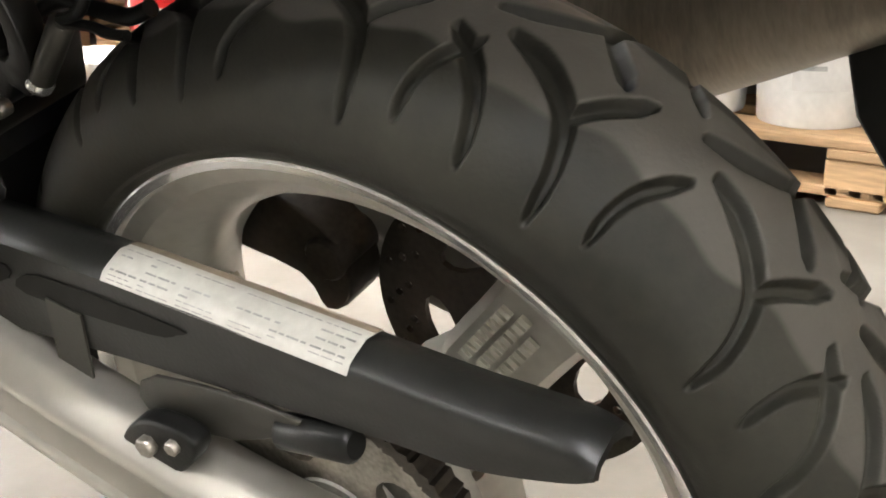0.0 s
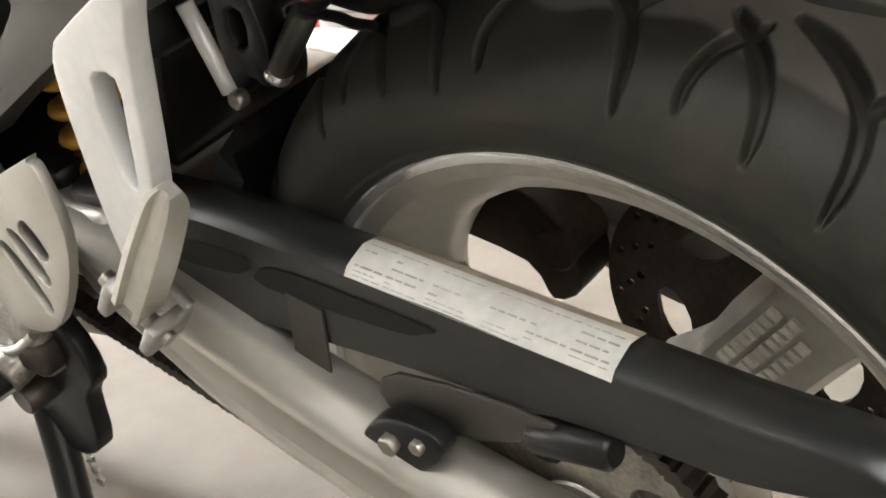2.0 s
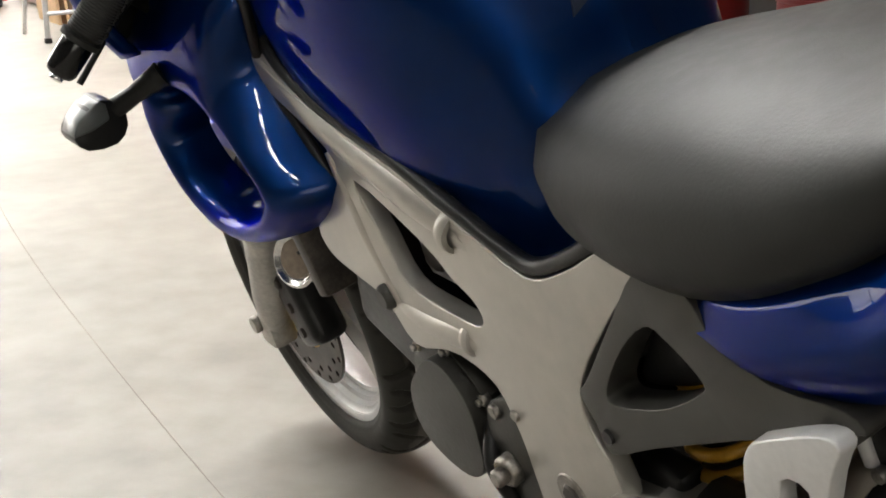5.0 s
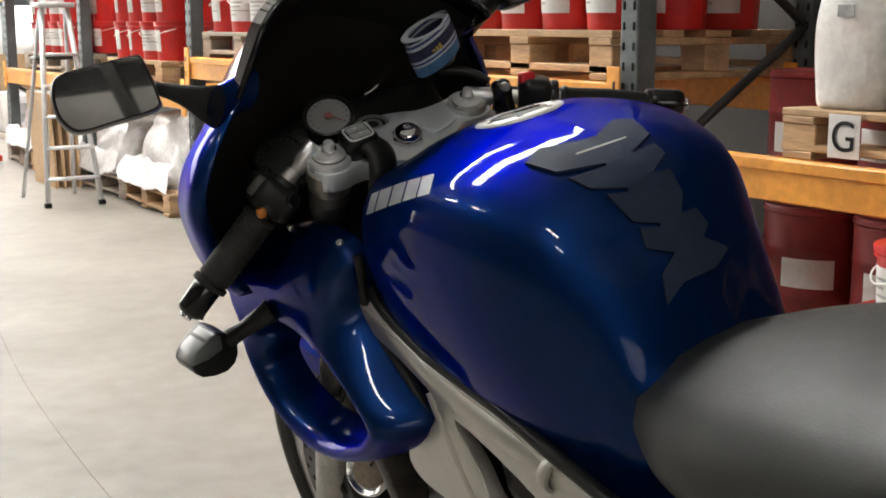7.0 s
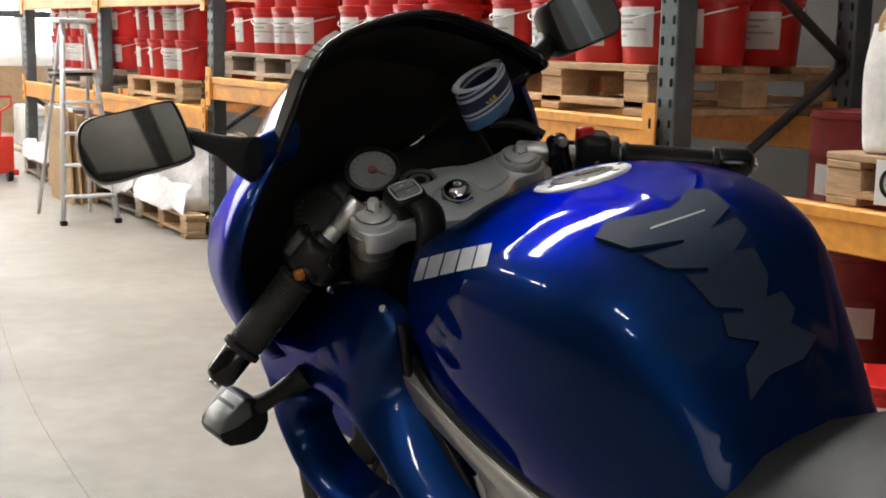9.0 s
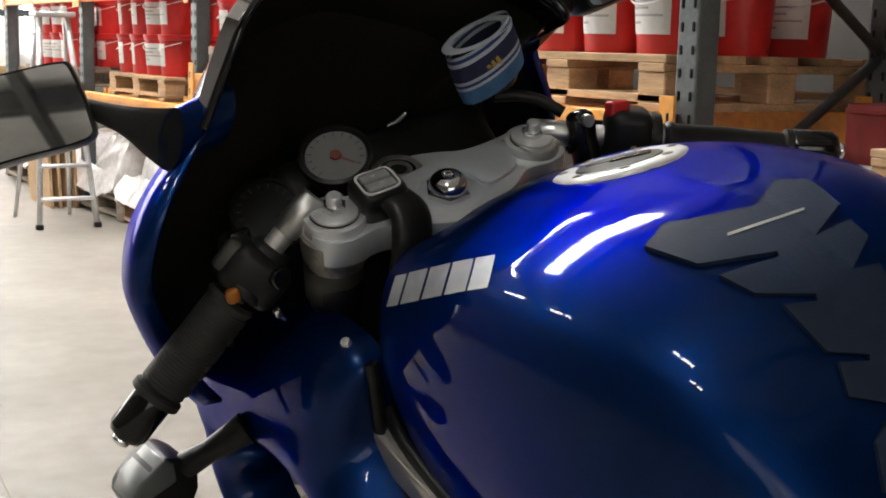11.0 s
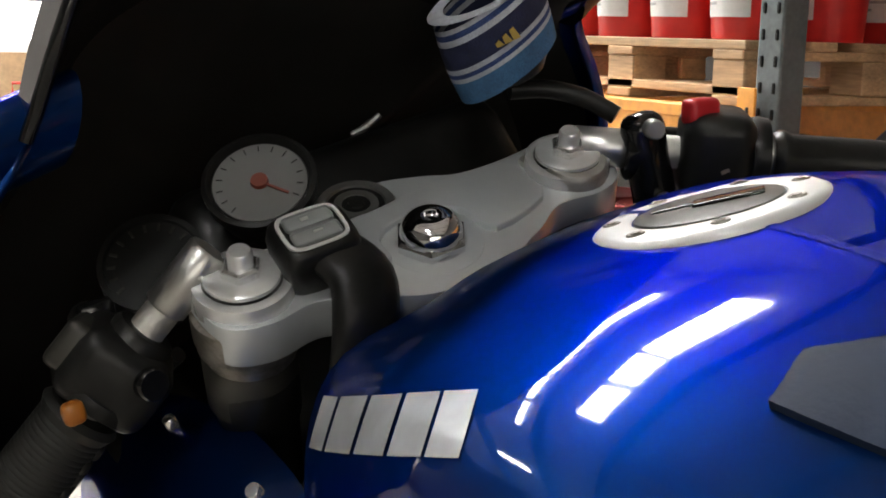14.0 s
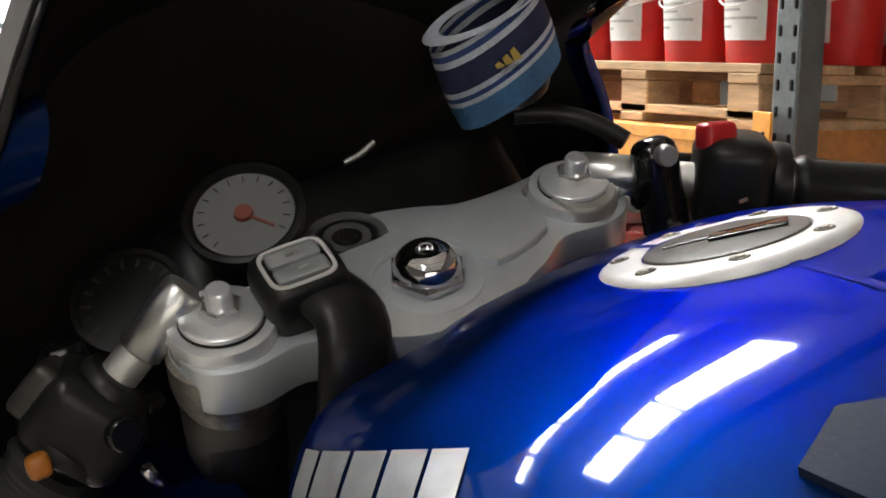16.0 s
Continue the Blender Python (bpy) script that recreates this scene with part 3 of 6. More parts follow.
def torus_tyre(R, half, bead, grooves, seg, name, parent, offset, n=150):
    """A tyre round x with tread slits cut into it. grooves: gives a depth for each angle and cross position."""
    prof = []
    crown = 0.62 * (R - bead)
    for k in range(n + 1):
        s = -1 + 2 * k / n
        s = s * (0.78 + 0.22 * s * s)
        a = s * radians(130)
        if abs(a) < math.pi / 2:
            prof.append((half * math.sin(a), R - crown + crown * math.cos(a), s))
        else:
            q = (abs(a) - math.pi / 2) / radians(40)
            step = 0.0012 if 0.62 < q < 0.80 else 0.0
            prof.append((math.copysign(half * (1 - 0.20 * q ** 1.6) + step, a), R - crown - (R - crown - bead) * q, s))
    th = np.linspace(0, 2 * np.pi, seg, endpoint=False)
    P = np.array(prof)
    S, T = np.meshgrid(P[:, 2], th, indexing="ij")
    depth = grooves(T, S, R)
    RR = P[:, 1][:, None] - depth * np.clip(np.cos(S * radians(130)), 0.15, 1)
    XX = P[:, 0][:, None] - depth * np.sin(np.clip(S * radians(130), -1.57, 1.57))
    V = np.stack([XX, RR * np.cos(T), RR * np.sin(T)], -1).reshape(-1, 3) + np.array(offset)
    i, j = np.meshgrid(np.arange(n), np.arange(seg), indexing="ij")
    a, b = i * seg + j, i * seg + (j + 1) % seg
    F = np.stack([a, b, b + seg, a + seg], -1).reshape(-1, 4)
    me = bpy.data.meshes.new(name)
    me.from_pydata(V.tolist(), [], F.tolist())
    me.materials.append(TYREMAT)
    me.polygons.foreach_set("use_smooth", [True] * len(F))
    edge = 0.240 + 0.028 * np.sin(T * 16 + 1.2) + 0.012 * np.sin(T * 37)
    dust = np.clip((edge - np.abs(S)) / 0.025, 0, 1) * np.clip(1 - depth / 0.0016, 0, 1)
    me.attributes.new("dust", "FLOAT", "POINT").data.foreach_set("value", dust.reshape(-1).astype(np.float32))
    me.update()
    ob = new(name, me)
    ob.parent = parent
    return ob


# tread slits of one pitch: degrees round the tyre and cross position
SLIT_LONG = [(110.7, 0.046), (115.0, 0.096), (119.5, 0.204), (121.5, 0.331), (122.3, 0.442), (122.6, 0.558)]
SLIT_FORK = [(119.8, 0.215), (121.8, 0.119), (125.0, 0.004)]
SLIT_BACK = [(131.6, 0.131), (129.2, 0.246), (128.3, 0.365), (128.5, 0.477)]
SLIT_SIDE = [(106.0, 0.11), (110.7, 0.242), (113.1, 0.392), (113.9, 0.527)]


def slits(count, width=0.0031, depth=0.007, cross=0.30):
    """Curved tread slits on both shoulders; count pitches round the tyre."""
    def cut(T, S, R):
        d = np.zeros_like(T)
        deg = np.degrees(T) % 360
        for side, turn in ((-1, 0.0), (1, -3.0)):
            for line, every, w in ((SLIT_LONG, 1, 1.0), (SLIT_FORK, 1, 0.9), (SLIT_BACK, 1, 0.85), (SLIT_SIDE, 2, 0.9)):
                period = 360 / count * every
                pts = [p.to_2d() for p in smooth_ring([(a * R * math.pi / 180, s * cross * R, 0) for a, s in line], 3, False)]
                mid = sum(a for a, s in line) / len(line) + turn
                fold = ((deg - mid + period / 2) % period) - period / 2 + mid - turn
                X, Y = fold * R * math.pi / 180, S * side * cross * R
                near = np.full(T.shape, 1.0)
                k = len(pts) - 1
                for i in range(k):
                    a, b = pts[i], pts[i + 1]
                    ab = b - a
                    q = np.clip(((X - a.x) * ab.x + (Y - a.y) * ab.y) / ab.length_squared, 0, 1)
                    u = (i + q) / k
                    fat = w * width * np.clip(0.35 + 4 * np.minimum(u, 1 - u), 0, 1)
                    near = np.minimum(near, np.hypot(X - a.x - q * ab.x, Y - a.y - q * ab.y) - fat)
                d = np.maximum(d, depth * np.clip(0.62 - near / 0.0030, 0, 1))
        return d
    return cut


def ring_x(profile, at, seg=72):
    """A lathe round the x axis; pairs of radius and x."""
    return lathe([(r, -x) for r, x in profile], seg, Matrix.Translation(at) @ pose(0, 0, 0, 0, -90, 0))


# rear wheel
RA = (0, 0, 0.31)
rear_wheel = new("rear_wheel")
rear_wheel.parent = BIKE
rear_wheel["label"] = "silver cast rear wheel with wide grooved tyre"
torus_tyre(0.314, 0.082, 0.228, slits(16), 2500, "tyre", rear_wheel, RA, 250)
part("rim", ring_x([(0.214, -0.060), (0.231, -0.066), (0.233, -0.062), (0.229, -0.055), (0.219, -0.052), (0.206, -0.036), (0.196, -0.02), (0.196, 0.02), (0.206, 0.036), (0.219, 0.052), (0.229, 0.055), (0.233, 0.062), (0.231, 0.066), (0.212, 0.060), (0.200, 0.045), (0.186, 0.02), (0.186, -0.02), (0.198, -0.045), (0.214, -0.060)], RA, 120), RIMPAINT, rear_wheel, "silver painted rim")
part("rim_lip", ring_x([(0.2255, -0.0655), (0.2275, -0.0705), (0.2330, -0.0725), (0.2380, -0.0700), (0.2390, -0.064), (0.2325, -0.0615)], RA, 120), POLISHED, rear_wheel, "bright polished rim edge")
part("hub", ring_x([(0.012, -0.06), (0.045, -0.06), (0.048, -0.05), (0.042, -0.03), (0.040, 0.02), (0.034, 0.045), (0.030, 0.06), (0.012, 0.06)], RA), RIMPAINT, rear_wheel)
for k in range(3):
    a = radians(131 + 120 * k)
    c, s = math.cos(a), math.sin(a)
    rings = []
    for r, w, tx in ((0.03, 0.040, 0.034), (0.06, 0.033, 0.030), (0.085, 0.029, 0.027), (0.10, 0.032, 0.0265), (0.175, 0.033, 0.0265), (0.197, 0.046, 0.034)):
        rings.append([Vector((x, r * c - q * s, 0.31 + r * s + q * c)) for x, q in ((-tx, -w * 0.8), (-tx * 0.6, -w), (tx * 0.6, -w), (tx, -w * 0.6), (tx, w * 0.6), (tx * 0.6, w), (-tx * 0.6, w), (-tx, w * 0.8))])
    spoke = part("spoke", loft(resample(rings, 4)), RIMPAINT, rear_wheel)
    if k == 0:
        for row in range(3):
            bars = []
            for q in range((8, 8, 6)[row]):
                r, off = 0.110 + 0.0073 * q + 0.005 * row, -0.0165 + 0.0115 * row
                bars.append(box(0.003, 0.0044, 0.0078, (-0.0285, r * c - off * s, 0.31 + r * s + off * c), 0, 1, (131, 0, 0)))
            part("cast_lettering", join(*bars), LETTERS, spoke, "worn raised cast lettering")
part("valve", rod((-0.02, 0.06, 0.135), (-0.045, 0.052, 0.16), 0.005, 10), BLACK, rear_wheel)

# rear brake on the far side
holes = [[(q * math.cos(a) + 0.0036 * math.cos(b), 0.31 + q * math.sin(a) + 0.0036 * math.sin(b)) for b in (radians(45 * w) for w in range(8))] for q, o in ((0.110, 0), (0.100, 6), (0.091, 12)) for a in (radians(20 * k + o) for k in range(18))]
for k in range(5):
    a = radians(72 * k + 62)
    holes.append([(0.066 * math.cos(a) + 0.013 * math.cos(b) * math.cos(a) - 0.026 * math.sin(b) * math.sin(a), 0.31 + 0.066 * math.sin(a) + 0.013 * math.cos(b) * math.sin(a) + 0.026 * math.sin(b) * math.cos(a)) for b in (radians(30 * w) for w in range(12))])
part("rear_brake_disc", plate([(0.118 * math.cos(a), 0.31 + 0.118 * math.sin(a)) for a in (radians(6 * k) for k in range(60))], 0.106, 0.111, holes, 0, 0), DARKSTEEL, BIKE, "drilled rear brake disc")
part("rear_caliper", join(plate([(0.222, 0.408), (0.243, 0.378), (0.237, 0.358), (0.166, 0.341), (0.148, 0.312), (0.120, 0.330), (0.124, 0.378), (0.170, 0.408)], 0.075, 0.115, (), 0.008, 3, 3), rod((0.07, 0.135, 0.362), (0.118, 0.135, 0.362), 0.018, 18)), DARKSTEEL, BIKE)
part("rear_axle", rod((-0.165, 0, 0.31), (0.165, 0, 0.31), 0.012), STEEL, BIKE)
part("silencer", tube([(0.15, 0.42, 0.31), (0.19, 0.10, 0.452), (0.205, -0.32, 0.628)], [0.03, 0.055, 0.06, 0.06, 0.055], 28, 6, flat=1.15), HUB, BIKE, "brushed steel silencer")

# swingarm
def arm(x, name):
    low = [(0.60, 0.375), (0.42, 0.438), (0.345, 0.409), (0.303, 0.379), (0.258, 0.349), (0.184, 0.322), (0.08, 0.292), (0.0, 0.282), (-0.06, 0.285)]
    top = [(0.60, 0.43), (0.42, 0.462), (0.345, 0.453), (0.295, 0.433), (0.245, 0.415), (0.172, 0.390), (0.07, 0.360), (0.0, 0.344), (-0.06, 0.338)]
    rings = []
    for (ya, za), (yb, zb) in zip(low, top):
        h = zb - za
        y = (ya + yb) / 2
        w = 0.024 if y < 0.4 else 0.016
        rings.append([Vector((x + dx * w, y, za + f * h)) for dx, f in ((-0.75, 0.0), (-0.95, 0.02), (-1.06, 0.07), (-1.06, 0.11), (-0.98, 0.16), (-0.88, 0.20), (-0.86, 0.56), (-0.93, 0.62), (-1.0, 0.68), (-1.0, 0.73), (-0.92, 0.79), (-0.80, 0.83), (-0.30, 0.97), (0.0, 1.0), (0.8, 1.0), (1, 0.9), (1, 0.1), (0.8, 0.0))])
    return part(name, loft(resample(rings, 5)), SILVER, BIKE, "silver box-section swingarm", 35)


arm(-0.128, "swingarm")
arm(0.150, "swingarm")
part("swingarm_bridge", box(0.26, 0.09, 0.07, (0, 0.40, 0.43), 0.012, 3), SILVER, BIKE)
adj = part("chain_adjuster", box(0.03, 0.06, 0.05, (-0.135, -0.055, 0.31), 0.006, 2), ALUDULL, BIKE)
part("adjuster_bolt", rod((-0.135, -0.06, 0.31), (-0.135, -0.125, 0.31), 0.005, 10), STEEL, adj)

# sprocket and chain
teeth = [(r * math.cos(a), 0.31 + r * math.sin(a)) for k in range(45) for a, r in ((2 * math.pi * k / 45, 0.098), (2 * math.pi * (k + 0.3) / 45, 0.098), (2 * math.pi * (k + 0.5) / 45, 0.105), (2 * math.pi * (k + 0.8) / 45, 0.105))]
sp_holes = [[(0.064 * math.cos(a) + 0.016 * math.cos(b), 0.31 + 0.064 * math.sin(a) + 0.016 * math.sin(b)) for b in (radians(30 * q) for q in range(12))] for a in (radians(72 * k) for k in range(5))]
part("rear_sprocket", plate(teeth, -0.103, -0.096, sp_holes, 0, 0), STEEL, BIKE, "toothed steel rear sprocket")
part("sprocket_carrier", ring_x([(0.01, -0.105), (0.035, -0.105), (0.045, -0.09), (0.075, -0.085), (0.08, -0.06), (0.01, -0.06)], RA), ALUDULL, BIKE)
link = plate([(-0.009, -0.002), (-0.006, -0.006), (0, -0.0035), (0.006, -0.006), (0.009, -0.002), (0.009, 0.002), (0.006, 0.006), (0, 0.0035), (-0.006, 0.006), (-0.009, 0.002)], -0.0085, 0.0085, (), 0, 0)
path = [(-0.104 * math.sin(a), 0.31 + 0.104 * math.cos(a)) for a in (radians(10 * k) for k in range(19))]
path = [(0.62, 0.45)] + [(0.0, 0.414)] + path[1:-1] + [(0.0, 0.206), (0.62, 0.36)]
links, acc = [], 0.0
seglist = list(zip(path, path[1:]))
for (ya, za), (yb, zb) in seglist:
    length = math.hypot(yb - ya, zb - za)
    while acc < length:
        f = acc / length
        b = link.copy()
        shift(b, pose(-0.0995, ya + (yb - ya) * f, za + (zb - za) * f, math.degrees(math.atan2(zb - za, yb - ya)), 0, 0))
        links.append(b)
        acc += 0.016
    acc -= length
link.free()
part("chain", join(*links), DARKSTEEL, BIKE, "dark oily drive chain", 0)

# chain guard with its label
gtop = [(0.40, 0.475), (0.275, 0.483), (0.12, 0.473), (-0.06, 0.455), (-0.12, 0.449), (-0.175, 0.446), (-0.195, 0.440)]
glow = [(0.40, 0.405), (0.30, 0.405), (0.12, 0.412), (-0.055, 0.414), (-0.118, 0.413), (-0.170, 0.424), (-0.19, 0.432)]
rings = []
for (ya, za), (yb, zb) in zip(gtop, glow):
    y = ya
    zt, zl = za, zb
    rings.append([Vector(p) for p in ((-0.119, y, zl), (-0.120, y, zl + 0.4 * (zt - zl)), (-0.1185, y, zt - 0.004), (-0.114, y, zt), (-0.098, y, zt + 0.0045), (-0.084, y, zt + 0.001), (-0.078, y, zt - 0.008), (-0.080, y, zt - 0.011), (-0.086, y, zt - 0.006), (-0.098, y, zt - 0.001), (-0.112, y, zt - 0.005), (-0.116, y, zt - 0.01), (-0.1165, y, zl))])
guard = part("chain_guard", loft(resample(rings, 6)), GUARD, BIKE, "black plastic chain guard with a warning label")


def on_guard(y, u, lift=0.0012):
    """A place on the guard's top: u from its outer edge to its inner one."""
    z = np.interp(-y, [-p[0] for p in gtop], [p[1] for p in gtop])
    xs, dz = (-0.1195, -0.114, -0.098, -0.084, -0.078), (-0.006, 0.0, 0.0045, 0.001, -0.008)
    q = np.array([0, 0.25, 0.5, 0.75, 1])
    return Vector((float(np.interp(u, q, xs)), y, float(z + np.interp(u, q, dz)) + lift))


rows = [[on_guard(y, u) for u in np.linspace(0.04, 0.78, 9)] for y in np.linspace(0.128, -0.052, 30)]
lab = part("warning_label", loft(rows, closed=False, caps=False), LABELWHITE, guard, "white printed warning label")
rows = [[on_guard(y, u, 0.0016) for u in np.linspace(0.64, 0.80, 4)] for y in np.linspace(0.128, -0.052, 30)]
part("label_stripe", loft(rows, closed=False, caps=False), LABELTAN, lab)
random.seed(11)
txt = []
for ya, yb in ((0.123, 0.102), (0.099, 0.072), (0.069, 0.040), (0.030, 0.006), (0.003, -0.022), (-0.025, -0.048)):
    for k in range(6):
        u, y0 = 0.09 + 0.085 * k, ya
        if random.random() < 0.12:
            continue
        while y0 > yb + 0.003:
            e = max(yb, y0 - random.uniform(0.003, 0.009))
            txt.append(loft([[on_guard(y, u, 0.0018), on_guard(y, u + 0.020, 0.0018)] for y in np.linspace(y0, e, 3)], closed=False, caps=False))
            y0 = e - 0.0014
            if random.random() < 0.12:
                break
part("print", join(*txt), PRINT, lab)
# Flush dark patches stand in for the shade inside the guard's slots.
part("guard_slot_shade", plate([(0.204, 0.456), (0.170, 0.460), (0.071, 0.4515), (0.072, 0.446), (0.098, 0.440), (0.205, 0.442)], -0.1206, -0.117, (), 0, 3), LINER_AND_SHADE, guard, "flush dark patch for the slot's shade")
part("guard_slot_shade", plate([(0.275, 0.461), (0.216, 0.461), (0.229, 0.446), (0.286, 0.443)], -0.1206, -0.117, (), 0, 3), LINER_AND_SHADE, guard)
part("guard_rear_shield", plate([(0.103, 0.408), (-0.012, 0.410), (0.049, 0.376), (0.120, 0.377)], -0.1225, -0.119, (), 0.001, 3), PANELGREY, guard)
part("grommet", rod((-0.118, 0.010, 0.394), (-0.118, -0.046, 0.402), 0.011, 16, 0.003), BLACK, guard)
bracket = part("guard_bracket", plate([(0.119, 0.378), (0.095, 0.390), (0.060, 0.384), (0.079, 0.356), (0.108, 0.346), (0.131, 0.357)], -0.142, -0.126, (), 0.003, 3, 2), BLACK, BIKE)
part("bolt", rod((-0.138, 0.101, 0.372), (-0.149, 0.101, 0.372), 0.007, 6), STEEL, bracket)
part("bolt", rod((-0.138, 0.078, 0.378), (-0.147, 0.078, 0.378), 0.005, 6), STEEL, bracket)
part("swingarm_sticker", box(0.002, 0.03, 0.075, (-0.121, 0.178, 0.405), 0, 1, (12, 0, 0)), PANELGREY, BIKE)

# frame
FR = [(1.02, 0.812), (0.99, 0.797), (0.858, 0.747), (0.712, 0.716), (0.627, 0.687), (0.553, 0.664), (0.512, 0.661), (0.462, 0.683), (0.396, 0.722), (0.358, 0.722), (0.368, 0.705), (0.410, 0.660), (0.460, 0.600), (0.484, 0.558), (0.484, 0.522), (0.458, 0.470), (0.480, 0.394), (0.525, 0.30), (0.553, 0.272), (0.592, 0.270), (0.600, 0.317), (0.609, 0.391), (0.616, 0.460), (0.636, 0.505), (0.68, 0.517), (0.723, 0.513), (0.795, 0.494), (0.835, 0.535), (0.90, 0.548), (0.948, 0.560), (0.958, 0.592), (0.892, 0.64), (0.848, 0.694), (0.915, 0.734), (1.02, 0.776)]
HOLE = [(0.815, 0.682), (0.79, 0.625), (0.765, 0.577), (0.70, 0.570), (0.640, 0.571), (0.622, 0.585), (0.632, 0.602), (0.66, 0.615), (0.70, 0.642)]
for sx in (-1, 1):
    frame_part = part("frame", plate(FR, sx * 0.127, sx * 0.148, [HOLE], 0.0095, 3, 4), SILVER, BIKE, "silver cast aluminium truss frame", 60)
    for seam, onward, r in (((0.1355, 0.640, 0.669), (0.1355, 0.740, 0.6975), 0.0222), ((0.135, 0.667, 0.5430), (0.135, 0.767, 0.5360), 0.0180)):
        weld = [(r - 0.004, -0.0075), (r + 0.001, -0.0065), (r + 0.0022, -0.0025), (r + 0.0026, 0.0), (r + 0.0022, 0.0025), (r + 0.001, 0.0065), (r - 0.004, 0.0075)]
        part("weld_collar", lathe(weld, 28, aim((sx * seam[0], *seam[1:]), (sx * onward[0], *onward[1:]))), SILVER, frame_part)
    part("frame_tube", tube([(sx * 0.130, 1.03, 0.804), (sx * 0.134, 0.93, 0.762), (sx * 0.1365, 0.85, 0.729), (sx * 0.1355, 0.70, 0.688), (sx * 0.132, 0.60, 0.655)], [0.012, 0.0145, 0.0185, 0.0222, 0.014], 24, 5), SILVER, frame_part)
    part("frame_tube", tube([(sx * 0.130, 0.865, 0.70), (sx * 0.134, 0.845, 0.655), (sx * 0.134, 0.83, 0.60), (sx * 0.132, 0.80, 0.54)], 0.0175, 18, 5), SILVER, frame_part)
    part("frame_tube", tube([(sx * 0.130, 0.86, 0.545), (sx * 0.136, 0.76, 0.536), (sx * 0.136, 0.68, 0.542), (sx * 0.128, 0.62, 0.548)], [0.012, 0.0175, 0.0175, 0.012], 18, 5), SILVER, frame_part)
    part("engine_mount", rod((sx * 0.14, 0.822, 0.545), (sx * 0.158, 0.822, 0.545), 0.0145, 20, 0.004), ENGINE, frame_part)
    part("pivot_recess", rod((sx * 0.14, 0.545, 0.42), (sx * 0.1495, 0.545, 0.42), 0.026, 24), STEEL, frame_part)
    part("pivot_bolt", rod((sx * 0.14, 0.545, 0.42), (sx * 0.152, 0.545, 0.42), 0.014, 6), DARKSTEEL, frame_part)
part("crossbar", rod((-0.12, 0.75, 0.60), (0.12, 0.75, 0.60), 0.02), DARKSTEEL, BIKE)
PANEL = [(0.362, 0.716), (0.326, 0.720), (0.306, 0.708), (0.288, 0.683), (0.243, 0.668), (0.180, 0.674), (0.165, 0.664), (0.183, 0.655), (0.287, 0.603), (0.392, 0.547), (0.455, 0.512), (0.468, 0.538), (0.481, 0.562), (0.462, 0.586), (0.412, 0.653)]
PWIN = [(0.368, 0.667), (0.347, 0.666), (0.312, 0.642), (0.322, 0.626), (0.360, 0.599), (0.395, 0.583), (0.434, 0.571), (0.437, 0.586), (0.404, 0.634)]
for sx in (-1, 1):
    pan = part("side_cover", plate(PANEL, sx * 0.118, sx * 0.150, [PWIN], 0.008, 3, 3), PANELGREY, BIKE, "dark grey frame side cover", 60)
    part("cover_screw", rod((sx * 0.145, 0.452, 0.532), (sx * 0.153, 0.452, 0.532), 0.007, 12), BLACK, pan)
# Black plate added for the dark inside the left cover's window.
part("cover_window_shade", plate(PWIN, -0.112, -0.108, (), 0, 3), BLACK, BIKE)
part("inner_subframe", box(0.19, 0.16, 0.13, (0.01, 0.375, 0.625), 0.02, 3), BLACK, BIKE)
part("air_box", box(0.20, 0.42, 0.14, (0, 0.72, 0.68), 0.03, 3), BLACK, BIKE)
part("throttle_body", join(box(0.19, 0.22, 0.10, (0, 0.73, 0.585), 0.02, 3), rod((-0.118, 0.70, 0.60), (-0.085, 0.70, 0.60), 0.022, 18, 0.004), rod((-0.112, 0.755, 0.62), (-0.085, 0.755, 0.62), 0.016, 18, 0.003)), BLACK, BIKE, "black throttle body behind the frame")
part("throttle_cable", tube([(-0.112, 0.655, 0.592), (-0.118, 0.70, 0.625), (-0.116, 0.76, 0.655), (-0.10, 0.83, 0.70)], 0.0042, 8, 4), BLACK, BIKE)
part("coolant_hose", tube([(-0.112, 0.905, 0.53), (-0.118, 0.86, 0.505), (-0.116, 0.80, 0.488), (-0.112, 0.73, 0.512), (-0.100, 0.66, 0.525)], 0.0125, 12, 5), BLACK, BIKE, "black hose above the engine cover")

